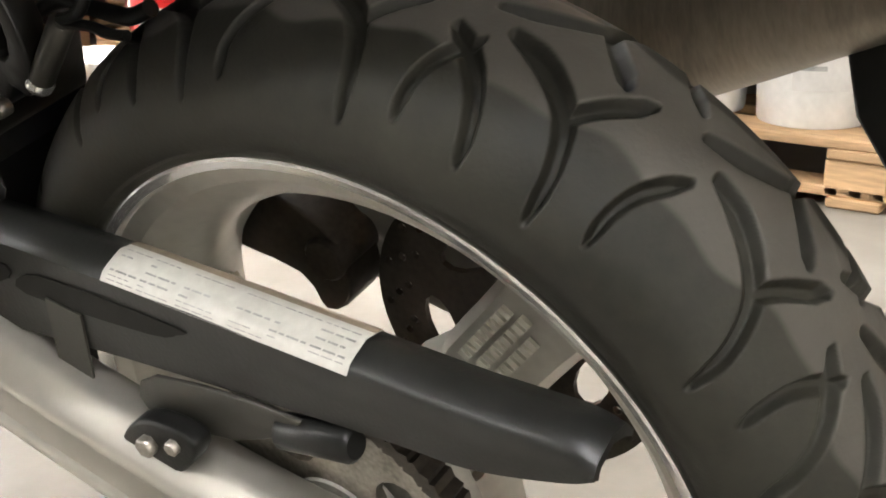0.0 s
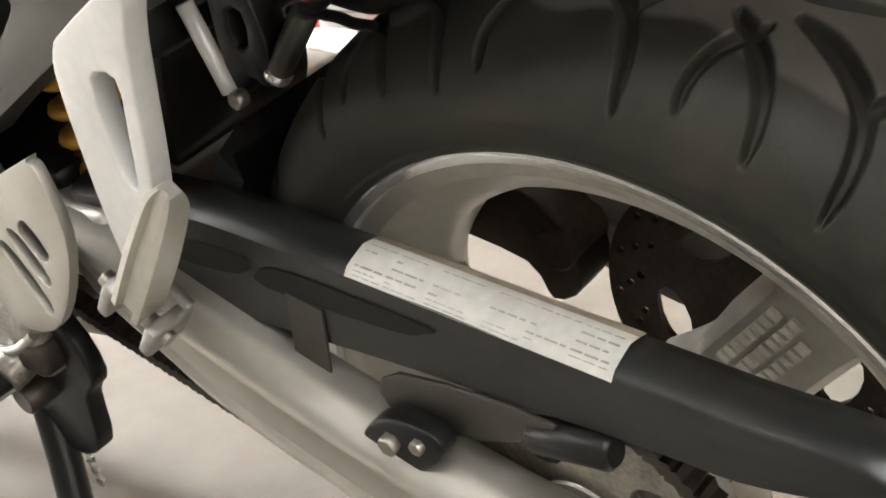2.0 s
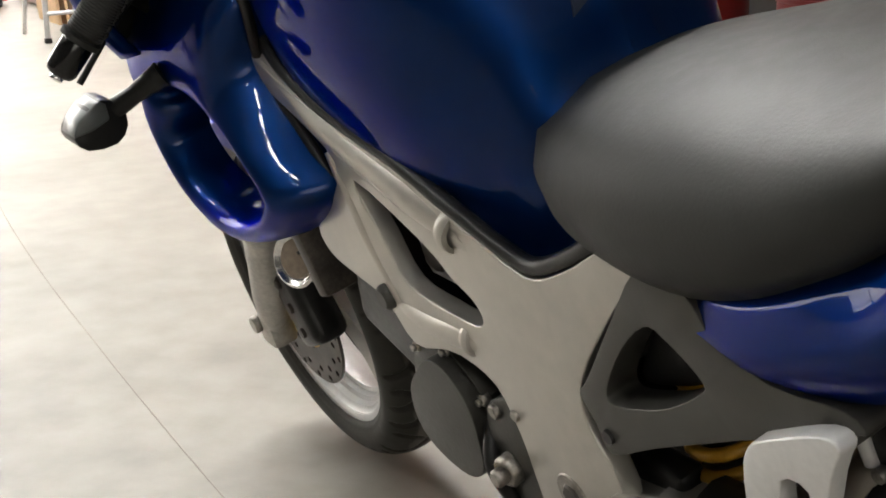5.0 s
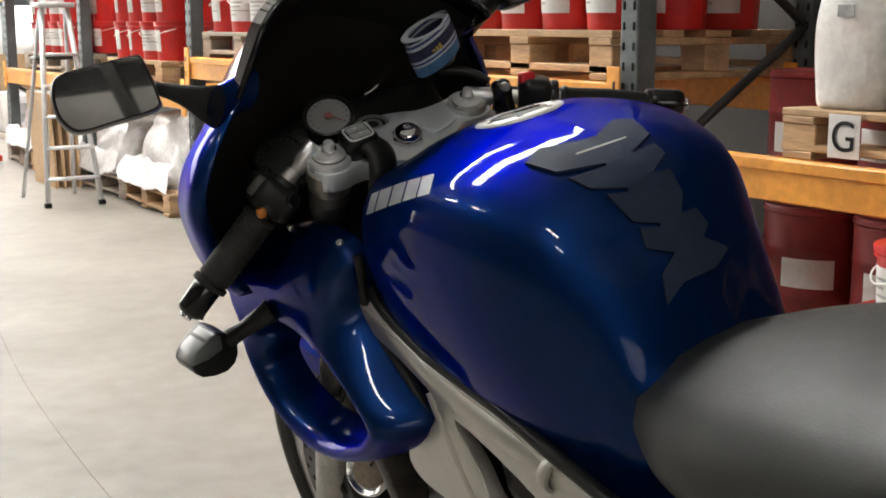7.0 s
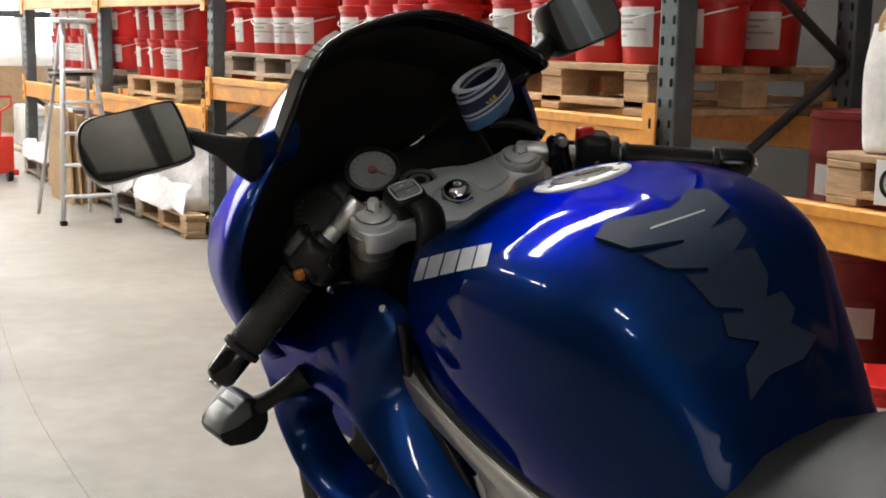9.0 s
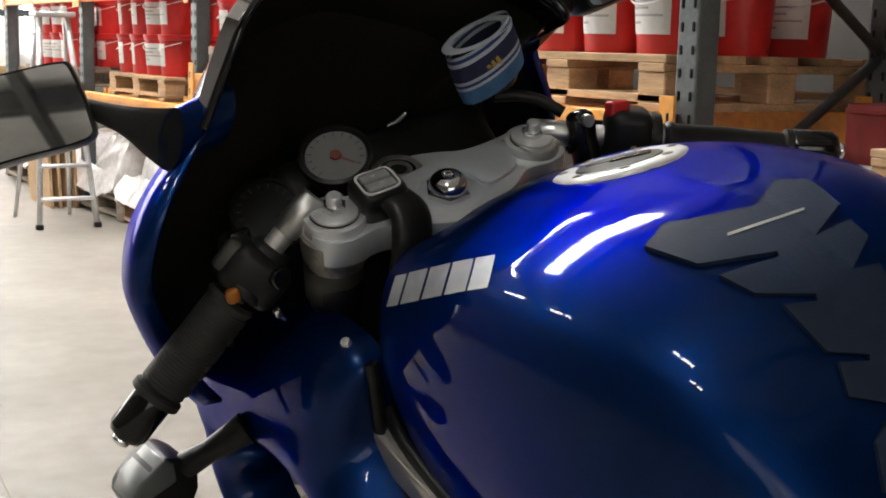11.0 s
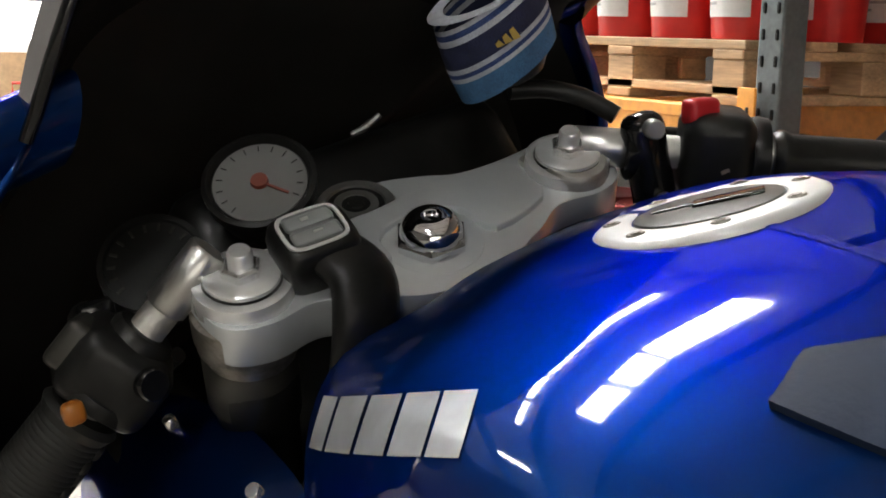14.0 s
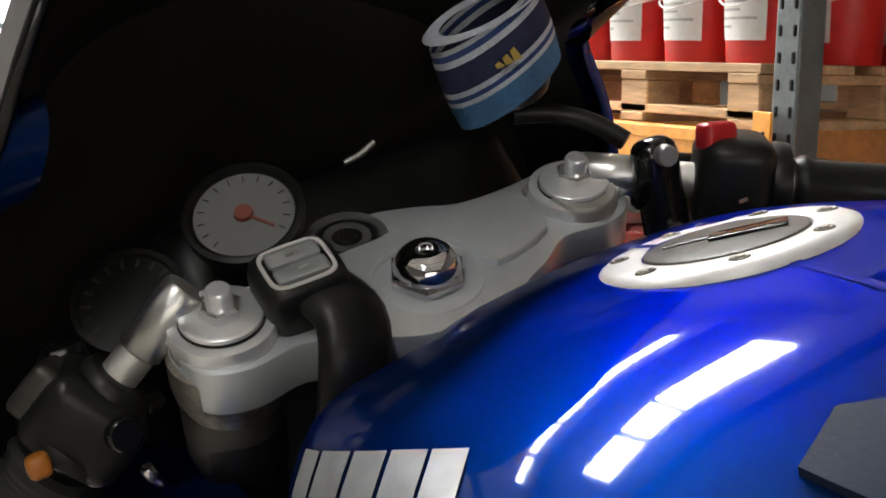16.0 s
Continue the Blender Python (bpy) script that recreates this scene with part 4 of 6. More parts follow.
# passenger peg hanger, heel plate, pegs
for sx in (-1,):
    hanger = part("peg_hanger", plate([(0.257, 0.622), (0.238, 0.636), (0.188, 0.662), (0.172, 0.658), (0.184, 0.630), (0.212, 0.540), (0.228, 0.510), (0.252, 0.458), (0.272, 0.462), (0.276, 0.50), (0.268, 0.591)], sx * 0.149, sx * 0.166, [[(0.231, 0.606), (0.206, 0.610), (0.214, 0.575), (0.228, 0.535), (0.237, 0.555)]], 0.006, 3, 3), SATIN, BIKE, "pale silver passenger peg hanger", 60)
    part("hanger_lug", rod((sx * 0.10, 0.19, 0.655), (sx * 0.150, 0.19, 0.655), 0.014, 18), PANELGREY, hanger)
    pr = []
    for y, z, w, t in ((0.262, 0.452, 0.0115, 0.012), (0.228, 0.492, 0.0120, 0.012), (0.192, 0.535, 0.0105, 0.010), (0.182, 0.547, 0.0085, 0.008), (0.177, 0.553, 0.005, 0.005)):
        pr.append([Vector((sx * (0.176 + dx * t), y + dq * w * 0.76, z + dq * w * 0.65)) for dx, dq in ((0.9, -1), (1, -0.6), (0.55, -0.45), (0.55, 0.45), (1, 0.6), (0.9, 1), (-1, 1), (-1, -1))])
    peg = part("passenger_peg", loft(resample(pr, 3)), RIMPAINT, hanger, "folded-up aluminium passenger peg", 40)
    part("peg_clevis", join(box(0.034, 0.010, 0.034, (sx * 0.168, 0.286, 0.452), 0.003, 2, (40, 0, 0)), box(0.010, 0.050, 0.026, (sx * 0.152, 0.270, 0.445), 0.003, 2, (40, 0, 0)), box(0.034, 0.010, 0.030, (sx * 0.168, 0.256, 0.428), 0.003, 2, (40, 0, 0))), ALUDULL, hanger)
    part("peg_pin", rod((sx * 0.172, 0.295, 0.462), (sx * 0.172, 0.248, 0.424), 0.006, 12), STEEL, hanger)
    heel = part("heel_plate", plate([(0.430, 0.492), (0.426, 0.497), (0.330, 0.542), (0.323, 0.542), (0.316, 0.535), (0.316, 0.490), (0.345, 0.437), (0.392, 0.391), (0.447, 0.383), (0.458, 0.430)], sx * 0.168, sx * 0.176, [[(0.3618, 0.4909), (0.3488, 0.4675), (0.3644, 0.4584), (0.3761, 0.4792)], [(0.3938, 0.4737), (0.3795, 0.4763), (0.3625, 0.4451), (0.3742, 0.436)], [(0.4143, 0.4567), (0.4001, 0.4619), (0.378, 0.4203), (0.3897, 0.4073)]], 0.002, 3, 2), SILVER, BIKE, "silver slotted heel plate")
    # Dark plate added behind the heel plate so its slots read as shaded.
    part("heel_slot_shade", plate([(0.400, 0.478), (0.352, 0.500), (0.340, 0.470), (0.372, 0.425), (0.395, 0.404), (0.420, 0.446)], sx * 0.1655, sx * 0.158, (), 0.002, 3), LINER_AND_SHADE, heel, "added dark plate for the shade in the slots")
    rpeg = part("rider_peg", rod((sx * 0.175, 0.50, 0.315), (sx * 0.258, 0.525, 0.3025), 0.0105, 14, 0.002), BLACK, BIKE, "black rubber footpeg")
    part("peg_ball", lathe([(0, 0.010), (0.005, 0.009), (0.009, 0.005), (0.010, 0.0), (0.008, -0.004)], 18, aim((sx * 0.260, 0.5256, 0.3022), (sx * 0.360, 0.5556, 0.2872))), POLISHED, rpeg, "silver ball end")
    part("peg_core", box(0.084, 0.010, 0.006, (sx * 0.217, 0.5125, 0.2985), 0.002, 2, (0, sx * 8.5, sx * 16.7)), ALUDULL, rpeg, "bare aluminium underside")
    part("peg_bracket", join(rod((sx * 0.13, 0.50, 0.33), (sx * 0.185, 0.50, 0.318), 0.018, 14), box(0.03, 0.07, 0.06, (sx * 0.155, 0.49, 0.345), 0.008, 2)), STEEL, BIKE)
lever = part("gear_lever", tube([(-0.165, 0.455, 0.36), (-0.172, 0.49, 0.338), (-0.177, 0.54, 0.336), (-0.185, 0.595, 0.350)], 0.0048, 10, 5), ALU, BIKE, "polished gear lever")
part("lever_rubber", rod((-0.182, 0.594, 0.348), (-0.228, 0.608, 0.328), 0.0085, 14, 0.002), BLACK, lever)
part("side_stand", tube([(-0.13, 0.56, 0.28), (-0.17, 0.52, 0.16), (-0.225, 0.47, 0.072)], 0.015, 12, 4), BLACK, BIKE, "black extended side stand")
part("stand_bracket", plate([(0.505, 0.375), (0.440, 0.362), (0.425, 0.315), (0.450, 0.285), (0.470, 0.225), (0.520, 0.205), (0.548, 0.255), (0.545, 0.330)], -0.152, -0.135, (), 0.004, 3), BLACK, BIKE)
part("stand_switch", join(box(0.03, 0.035, 0.03, (-0.158, 0.47, 0.335), 0.006, 2), rod((-0.15, 0.505, 0.285), (-0.178, 0.505, 0.285), 0.014, 12)), DARKSTEEL, BIKE)
part("stand_foot", box(0.05, 0.06, 0.008, (-0.232, 0.465, 0.069), 0.002, 1, (0, 15, 0)), BLACK, BIKE)
part("stand_spring", tube([(-0.15, 0.50 + 0.006 * math.cos(k * 1.2), 0.30 - 0.0022 * k) for k in range(60)], 0.002, 6), STEEL, BIKE)

# shock absorber
coil = [(-0.060 + 0.030 * math.cos(a), 0.416 + 0.030 * math.sin(a) + 0.012 * (1 - h), 0.385 + 0.19 * h) for a, h in ((k * 2 * math.pi / 16, k / 128) for k in range(129))]
shock = part("shock_spring", tube(coil, 0.0062, 10), GOLD, BIKE, "golden yellow shock absorber spring")
part("damper", rod((-0.055, 0.442, 0.36), (-0.055, 0.428, 0.59), 0.018), BLACK, shock)
hug = []
for a in range(14, 39, 6):
    c, q = math.cos(radians(a)), math.sin(radians(a))
    hug.append([Vector((x, r * c, 0.31 + r * q)) for x, r in ((-0.088, 0.30), (-0.086, 0.325), (-0.06, 0.334), (0.06, 0.334), (0.086, 0.325), (0.088, 0.30), (0.08, 0.318), (-0.08, 0.318))])
part("hugger", loft(hug), BLACK, BIKE, "black plastic hugger ahead of the rear tyre")
part("linkage", box(0.05, 0.10, 0.06, (-0.02, 0.45, 0.35), 0.01, 2), DARKSTEEL, BIKE)

# engine
part("crankcase", box(0.21, 0.34, 0.20, (0, 0.74, 0.36), 0.04, 4), BLACK, BIKE, "black engine crankcase")
part("cylinder", box(0.17, 0.16, 0.22, (0, 0.70, 0.55), 0.02, 3, (-20, 0, 0)), BLACK, BIKE)
part("cylinder", box(0.17, 0.24, 0.15, (0, 0.97, 0.42), 0.02, 3, (18, 0, 0)), BLACK, BIKE)
part("front_exhaust", tube([(0.02, 1.08, 0.42), (0.02, 1.14, 0.30), (0.0, 1.02, 0.17), (0.05, 0.7, 0.15), (0.12, 0.45, 0.26)], 0.021, 14, 6), HUB, BIKE)
sp = part("sprocket_cover", plate([(0.678, 0.460), (0.640, 0.488), (0.608, 0.498), (0.606, 0.468), (0.590, 0.405), (0.588, 0.315), (0.61, 0.300), (0.647, 0.312), (0.679, 0.330), (0.690, 0.394)], -0.110, -0.146, (), 0.008, 3, 3), ENGINE, BIKE, "dark grey flat sprocket cover")
rimline = []
for k in range(72):
    a = 2 * math.pi * k / 72
    ear = max(0.0, math.cos(a * 7 + 0.4)) ** 4 * 0.0065
    rimline.append((0.772 + (0.079 + ear) * math.cos(a) - 0.010 * math.sin(a), 0.417 + (0.081 + ear) * math.sin(a)))
al = part("alternator_cover", plate(rimline, -0.10, -0.137, (), 0.004, 0, 2), ENGINE, BIKE, "dark grey scalloped engine side cover")
part("cover_dome", plate([(0.803, 0.460), (0.836, 0.422), (0.842, 0.376), (0.812, 0.350), (0.755, 0.344), (0.714, 0.368), (0.700, 0.42), (0.704, 0.464), (0.735, 0.490), (0.770, 0.486)], -0.134, -0.154, (), 0.014, 4, 5), ENGINE, al)
for y, z, w in ((0.655, 0.468, 0.008), (0.600, 0.330, 0.008), (0.672, 0.345, 0.008), (0.612, 0.482, 0.006)):
    part("cover_bolt", rod((-0.142, y, z), (-0.152, y, z), w, 6), STEEL, sp)
for k in range(7):
    a = (2 * math.pi * k - 0.4) / 7
    y, z = 0.772 + 0.0795 * math.cos(a) - 0.010 * math.sin(a), 0.417 + 0.0815 * math.sin(a)
    part("cover_bolt", join(rod((-0.13, y, z), (-0.140, y, z), 0.0065, 12), rod((-0.139, y, z), (-0.145, y, z), 0.0042, 6)), STEEL, al)
part("gear_sensor", join(rod((-0.14, 0.655, 0.40), (-0.160, 0.652, 0.40), 0.017, 18, 0.003), rod((-0.158, 0.652, 0.40), (-0.172, 0.652, 0.40), 0.0095, 14, 0.002)), STEEL, sp, "worn round cover cap")
part("breather_hose", tube([(-0.13, 0.70, 0.43), (-0.155, 0.68, 0.40), (-0.15, 0.672, 0.36), (-0.13, 0.65, 0.30)], 0.009, 10, 5), BLACK, BIKE)
hornm = aim((-0.106, 1.204, 0.456), (-0.206, 1.16, 0.50))
horn = part("horn", lathe([(0, -0.03), (0.030, -0.025), (0.038, -0.005), (0.040, 0.004), (0.036, 0.007), (0.031, 0.003), (0.028, 0.001), (0, 0.004)], 32, hornm), POLISHED, BIKE, "round chromed horn")
part("horn_face", lathe([(0, 0.006), (0.027, 0.003), (0.027, 0.001), (0, 0.001)], 28, hornm), LABELTAN, horn)
part("horn_bracket", rod((-0.10, 1.20, 0.46), (-0.05, 1.18, 0.52), 0.008, 10), BLACK, horn)
part("radiator", box(0.26, 0.03, 0.24, (0, 1.12, 0.56), 0.006, 2, (-18, 0, 0)), DARKSTEEL, BIKE)
part("hose", tube([(-0.11, 1.08, 0.62), (-0.125, 0.98, 0.60), (-0.10, 0.90, 0.52)], 0.016, 12, 5), BLACK, BIKE)
part("inner_mudguard", plate([(0.40, 0.47), (0.375, 0.56), (0.32, 0.60), (0.28, 0.60), (0.33, 0.55), (0.36, 0.46)], -0.055, 0.085, (), 0.004, 4), BLACK, BIKE)
arm = part("tail_arm", tube([(-0.05, 0.208, 0.616), (-0.05, 0.177, 0.622), (-0.05, 0.151, 0.625), (-0.05, 0.149, 0.618), (-0.05, 0.161, 0.605), (-0.05, 0.182, 0.598)], 0.0042, 8, 4), BLACK, BIKE, "thin black bent arm under the tail")
part("cable", tube([(-0.05, 0.190, 0.598), (-0.05, 0.154, 0.598), (-0.05, 0.139, 0.595), (-0.05, 0.123, 0.595)], 0.0035, 8, 4), BLACK, arm)
part("tail_bracket", plate([(0.256, 0.600), (0.259, 0.557), (0.252, 0.534), (0.238, 0.552), (0.224, 0.545), (0.217, 0.560), (0.212, 0.580), (0.216, 0.606), (0.226, 0.625), (0.245, 0.63)], -0.058, -0.035, [[(0.240, 0.596), (0.242, 0.572), (0.230, 0.575), (0.227, 0.596)]], 0.003, 2), BLACK, BIKE, "black bracket under the tail")
part("bracket_strut", rod((-0.06, 0.275, 0.600), (-0.06, 0.258, 0.540), 0.006, 12), SATIN, BIKE, "pale metal strut")
spool = part("tail_spool", rod((-0.05, 0.216, 0.556), (-0.05, 0.176, 0.599), 0.0085, 16, 0.002), PANELGREY, BIKE, "dark grey paddock spool under the tail")
part("spool_end", lathe([(0, 0.004), (0.007, 0.004), (0.0095, 0.001), (0.0095, -0.004), (0.008, -0.006)], 18, aim((-0.05, 0.219, 0.553), (-0.05, 0.259, 0.510))), POLISHED, spool, "bright spool end")
part("bracket_bolt", rod((-0.058, 0.248, 0.538), (-0.068, 0.248, 0.538), 0.006, 12), STEEL, BIKE)
part("rear_mudguard", plate([(-0.205, 0.53), (-0.235, 0.43), (-0.33, 0.42), (-0.36, 0.66), (-0.22, 0.70)], 0.19, 0.21, (), 0.004, 2), BLACK, BIKE, "black rear mudguard below the tail")
part("chain_slider", box(0.03, 0.10, 0.05, (-0.10, 0.47, 0.455), 0.008, 2), BLACK, BIKE)

# front wheel, turned hardly at all
FA = (0, 1.43, 0.295)
front_wheel = new("front_wheel")
front_wheel.parent = BIKE
front_wheel["label"] = "silver cast front wheel with black tyre"
torus_tyre(0.296, 0.06, 0.222, slits(16), 640, "tyre", front_wheel, FA, 80)
part("rim", ring_x([(0.212, -0.042), (0.228, -0.047), (0.231, -0.044), (0.227, -0.038), (0.214, -0.034), (0.200, -0.015), (0.200, 0.015), (0.214, 0.034), (0.227, 0.038), (0.231, 0.044), (0.228, 0.047), (0.210, 0.042), (0.196, 0.03), (0.188, 0.012), (0.183, 0.004), (0.183, -0.010), (0.190, -0.012), (0.192, -0.022), (0.200, -0.025), (0.203, -0.034), (0.211, -0.037), (0.214, -0.043)], FA, 96), SATIN, front_wheel, "silver painted rim")
part("hub", ring_x([(0.01, -0.05), (0.04, -0.05), (0.035, 0), (0.04, 0.05), (0.01, 0.05)], FA), RIMPAINT, front_wheel)
for k in range(3):
    a = radians(-28 + 120 * k)
    c, s = math.cos(a), math.sin(a)
    rings = [[Vector((x, 1.43 + r * c - q * s, 0.295 + r * s + q * c)) for x, q in ((-tx, -w), (tx, -w), (tx, w), (-tx, w))] for r, w, tx in ((0.02, 0.03, 0.02), (0.08, 0.028, 0.018), (0.14, 0.03, 0.02), (0.2, 0.05, 0.026))]
    part("spoke", loft(resample(rings, 3)), RIMPAINT, front_wheel)
for sx in (-1, 1):
    hl = [[(1.43 + q * math.cos(a) + 0.006 * math.cos(b), 0.295 + q * math.sin(a) + 0.006 * math.sin(b)) for b in (radians(60 * w) for w in range(6))] for q, o in ((0.122, 0), (0.137, 9)) for a in (radians(20 * k + o) for k in range(18))]
    hl += [[(1.43 + 0.085 * math.cos(b), 0.295 + 0.085 * math.sin(b)) for b in (radians(12 * w) for w in range(30))]]
    part("brake_disc", plate([(1.43 + 0.146 * math.cos(a), 0.295 + 0.146 * math.sin(a)) for a in (radians(6 * k) for k in range(60))], sx * 0.060, sx * 0.065, hl, 0, 0), DARKSTEEL, BIKE, "dark drilled front brake disc")
    part("disc_carrier", ring_x([(0.03, sx * 0.050), (0.087, sx * 0.056), (0.087, sx * 0.062), (0.03, sx * 0.058)], FA, 40), GOLD, BIKE)
    cal = part("front_caliper", join(box(0.056, 0.085, 0.135, (sx * 0.080, 1.305, 0.345), 0.016, 3, (-25, 0, 0)), box(0.064, 0.05, 0.05, (sx * 0.080, 1.335, 0.392), 0.014, 3, (-25, 0, 0))), BLACK, BIKE, "black brake caliper")
    for q in range(3):
        part("caliper_bolt", rod((sx * 0.105, 1.285 + 0.016 * q, 0.310 + 0.036 * q), (sx * 0.113, 1.285 + 0.016 * q, 0.310 + 0.036 * q), 0.008, 12), DARKSTEEL, cal)
    part("caliper_hose", tube([(sx * 0.098, 1.33, 0.41), (sx * 0.112, 1.28, 0.50), (sx * 0.105, 1.20, 0.60), (sx * 0.08, 1.12, 0.70)], 0.0055, 10, 5), BLACK, cal)
    lo, hi = Vector((sx * 0.105, 1.415, 0.275)), Vector((sx * 0.105, 1.033, 0.965))
    d = (hi - lo).normalized()
    fork = part("fork_slider", tube([lo, lo + d * 0.08, lo + d * 0.30, lo + d * 0.36], [0.022, 0.03, 0.029, 0.027], 24), ALUDULL, BIKE, "grey cast aluminium fork leg")
    part("fork_tube", rod(lo + d * 0.33, hi, 0.0205, 24), ALUDULL, fork)
    part("fork_foot", box(0.045, 0.05, 0.06, lo - Vector((0, 0.0, 0.0)), 0.012, 2), ALUDULL, fork)
    part("axle_cap", rod(lo + Vector((sx * 0.02, 0.012, 0.012)), lo + Vector((sx * 0.032, 0.012, 0.012)), 0.014), STEEL, fork)
rings = []
for a in range(55, 116, 10):
    c, s = math.cos(radians(a)), math.sin(radians(a))
    rings.append([Vector((x, 1.43 + r * c, 0.295 + r * s)) for x, r in ((-0.078, 0.27), (-0.074, 0.30), (-0.05, 0.318), (0, 0.326), (0.05, 0.318), (0.074, 0.30), (0.078, 0.27), (0.072, 0.275), (0.045, 0.312), (0, 0.32), (-0.045, 0.312), (-0.072, 0.275))])
part("front_mudguard", loft(rings), BLUE, BIKE, "blue front mudguard")

# tail, seat
st = [(0.45, 0.716, 0.710, 0.080, 0.092), (0.41, 0.713, 0.701, 0.105, 0.118), (0.378, 0.708, 0.690, 0.120, 0.130), (0.345, 0.706, 0.676, 0.134, 0.139), (0.31, 0.712, 0.660, 0.141, 0.149), (0.255, 0.728, 0.655, 0.1455, 0.162), (0.20, 0.755, 0.662, 0.142, 0.165), (0.145, 0.79, 0.680, 0.124, 0.165), (0.10, 0.850, 0.694, 0.098, 0.160), (0.05, 0.885, 0.718, 0.090, 0.152), (-0.05, 0.90, 0.765, 0.082, 0.138), (-0.20, 0.905, 0.815, 0.072, 0.118), (-0.36, 0.90, 0.855, 0.07, 0.08), (-0.40, 0.89, 0.87, 0.04, 0.045)]
rings = []
for y, zt, zl, wt, wm in st:
    half = [(wt, zt), (wt + 0.45 * (wm - wt), zt - 0.16 * (zt - zl)), (wm - 0.003, zt - 0.42 * (zt - zl)), (wm, zt - 0.52 * (zt - zl)), (wm - 0.009, zt - 0.74 * (zt - zl)), (wm - 0.024, zt - 0.92 * (zt - zl)), (wm - 0.042, zl)]
    rings.append([Vector((-x, y, z)) for x, z in half] + [Vector((x, y, z)) for x, z in half[::-1]])
part("tail_fairing", loft(resample(rings, 5)), BLUE, BIKE, "glossy blue tail fairing", 60)
tray = part("undertail_tray", plate([(0.245, 0.640), (0.2077, 0.640), (0.1485, 0.664), (0.125, 0.660), (0.10, 0.668), (0.06, 0.686), (0.0, 0.704), (-0.20, 0.775), (-0.34, 0.83), (-0.34, 0.855), (-0.20, 0.805), (0.0, 0.724), (0.05, 0.704), (0.10, 0.690), (0.15, 0.694), (0.22, 0.690)], -0.072, -0.05, (), 0.004, 2, 2), BLACK, BIKE, "black plastic undertail tray")
part("plate_hanger", tube([(-0.055, 0.115, 0.672), (-0.055, 0.095, 0.665), (-0.055, 0.070, 0.661), (-0.055, 0.045, 0.662)], 0.004, 10, 4), BLACK, tray)
part("plate_hanger", tube([(-0.055, 0.104, 0.690), (-0.055, 0.099, 0.672), (-0.055, 0.092, 0.650)], 0.0035, 10, 3), BLACK, tray)
part("tail_screw", rod((-0.070, 0.078, 0.688), (-0.075, 0.078, 0.688), 0.0025, 10), STEEL, tray)
part("tail_underside", box(0.18, 0.50, 0.02, (0.01, -0.08, 0.765), 0.008, 2, (-20, 0, 0)), BLACK, BIKE)
part("tail_cable", tube([(-0.03, 0.240, 0.580), (-0.03, 0.222, 0.592), (-0.03, 0.196, 0.603), (-0.03, 0.174, 0.600), (-0.03, 0.153, 0.597), (-0.03, 0.138, 0.597), (-0.03, 0.120, 0.604)], 0.0055, 10, 4), BLACK, BIKE, "thin black cable")
ss = [(0.565, 0.765, 0.735, 0.040, 0.06), (0.55, 0.780, 0.722, 0.055, 0.088), (0.52, 0.795, 0.714, 0.075, 0.115), (0.47, 0.810, 0.706, 0.095, 0.140), (0.40, 0.825, 0.702, 0.110, 0.158), (0.32, 0.838, 0.708, 0.118, 0.166), (0.24, 0.845, 0.732, 0.12, 0.165), (0.17, 0.858, 0.768, 0.118, 0.155), (0.12, 0.872, 0.805, 0.11, 0.14), (0.085, 0.880, 0.83, 0.10, 0.125)]
rings = []
for y, zt, zl, wt, wm in ss:
    half = [(0.0, zt), (wt * 0.55, zt - 0.002), (wt, zt - 0.014), (wt + 0.72 * (wm - wt), zt - 0.30 * (zt - zl)), (wm, zt - 0.62 * (zt - zl)), (wm - 0.004, zt - 0.85 * (zt - zl)), (wm - 0.018, zl), (0.05, zl)]
    rings.append([Vector((-x, y, z)) for x, z in half] + [Vector((x, y, z)) for x, z in half[::-1]])
part("rider_seat", loft(resample(rings, 5)), SEATMAT, BIKE, "dark grey vinyl rider seat", 70)
rings = []
for y, zt, wm in ((0.10, 0.90, 0.092), (0.07, 0.935, 0.098), (0.0, 0.945, 0.094), (-0.1, 0.95, 0.088), (-0.22, 0.95, 0.076), (-0.27, 0.93, 0.066)):
    half = [(0, zt), (wm * 0.7, zt - 0.006), (wm, zt - 0.03), (wm, 0.885)]
    rings.append([Vector((-x, y, z)) for x, z in half] + [Vector((x, y, z)) for x, z in half[::-1]])
part("pillion_seat", loft(resample(rings, 4)), SEATMAT, BIKE, "dark grey vinyl pillion seat", 70)

# tank: y, top, lower edge, half width at the top, at the belly, height of the belly, half width at the lower edge
TC = 0.035
tk = [(1.035, 0.898, 0.855, 0.035, 0.07, 0.895, 0.06), (1.015, 0.917, 0.800, 0.06, 0.118, 0.885, 0.105), (0.985, 0.938, 0.760, 0.075, 0.150, 0.875, 0.138), (0.94, 0.962, 0.735, 0.085, 0.176, 0.865, 0.150), (0.88, 0.979, 0.705, 0.095, 0.190, 0.855, 0.152), (0.80, 0.988, 0.682, 0.105, 0.198, 0.845, 0.152), (0.72, 0.984, 0.656, 0.108, 0.197, 0.835, 0.151), (0.66, 0.970, 0.640, 0.10, 0.187, 0.82, 0.150), (0.615, 0.945, 0.628, 0.088, 0.170, 0.80, 0.149), (0.58, 0.905, 0.622, 0.07, 0.155, 0.76, 0.148), (0.55, 0.855, 0.628, 0.055, 0.148, 0.73, 0.146), (0.525, 0.80, 0.64, 0.04, 0.140, 0.72, 0.144), (0.49, 0.755, 0.66, 0.04, 0.138, 0.71, 0.142), (0.45, 0.715, 0.675, 0.04, 0.134, 0.698, 0.138)]
rings = []
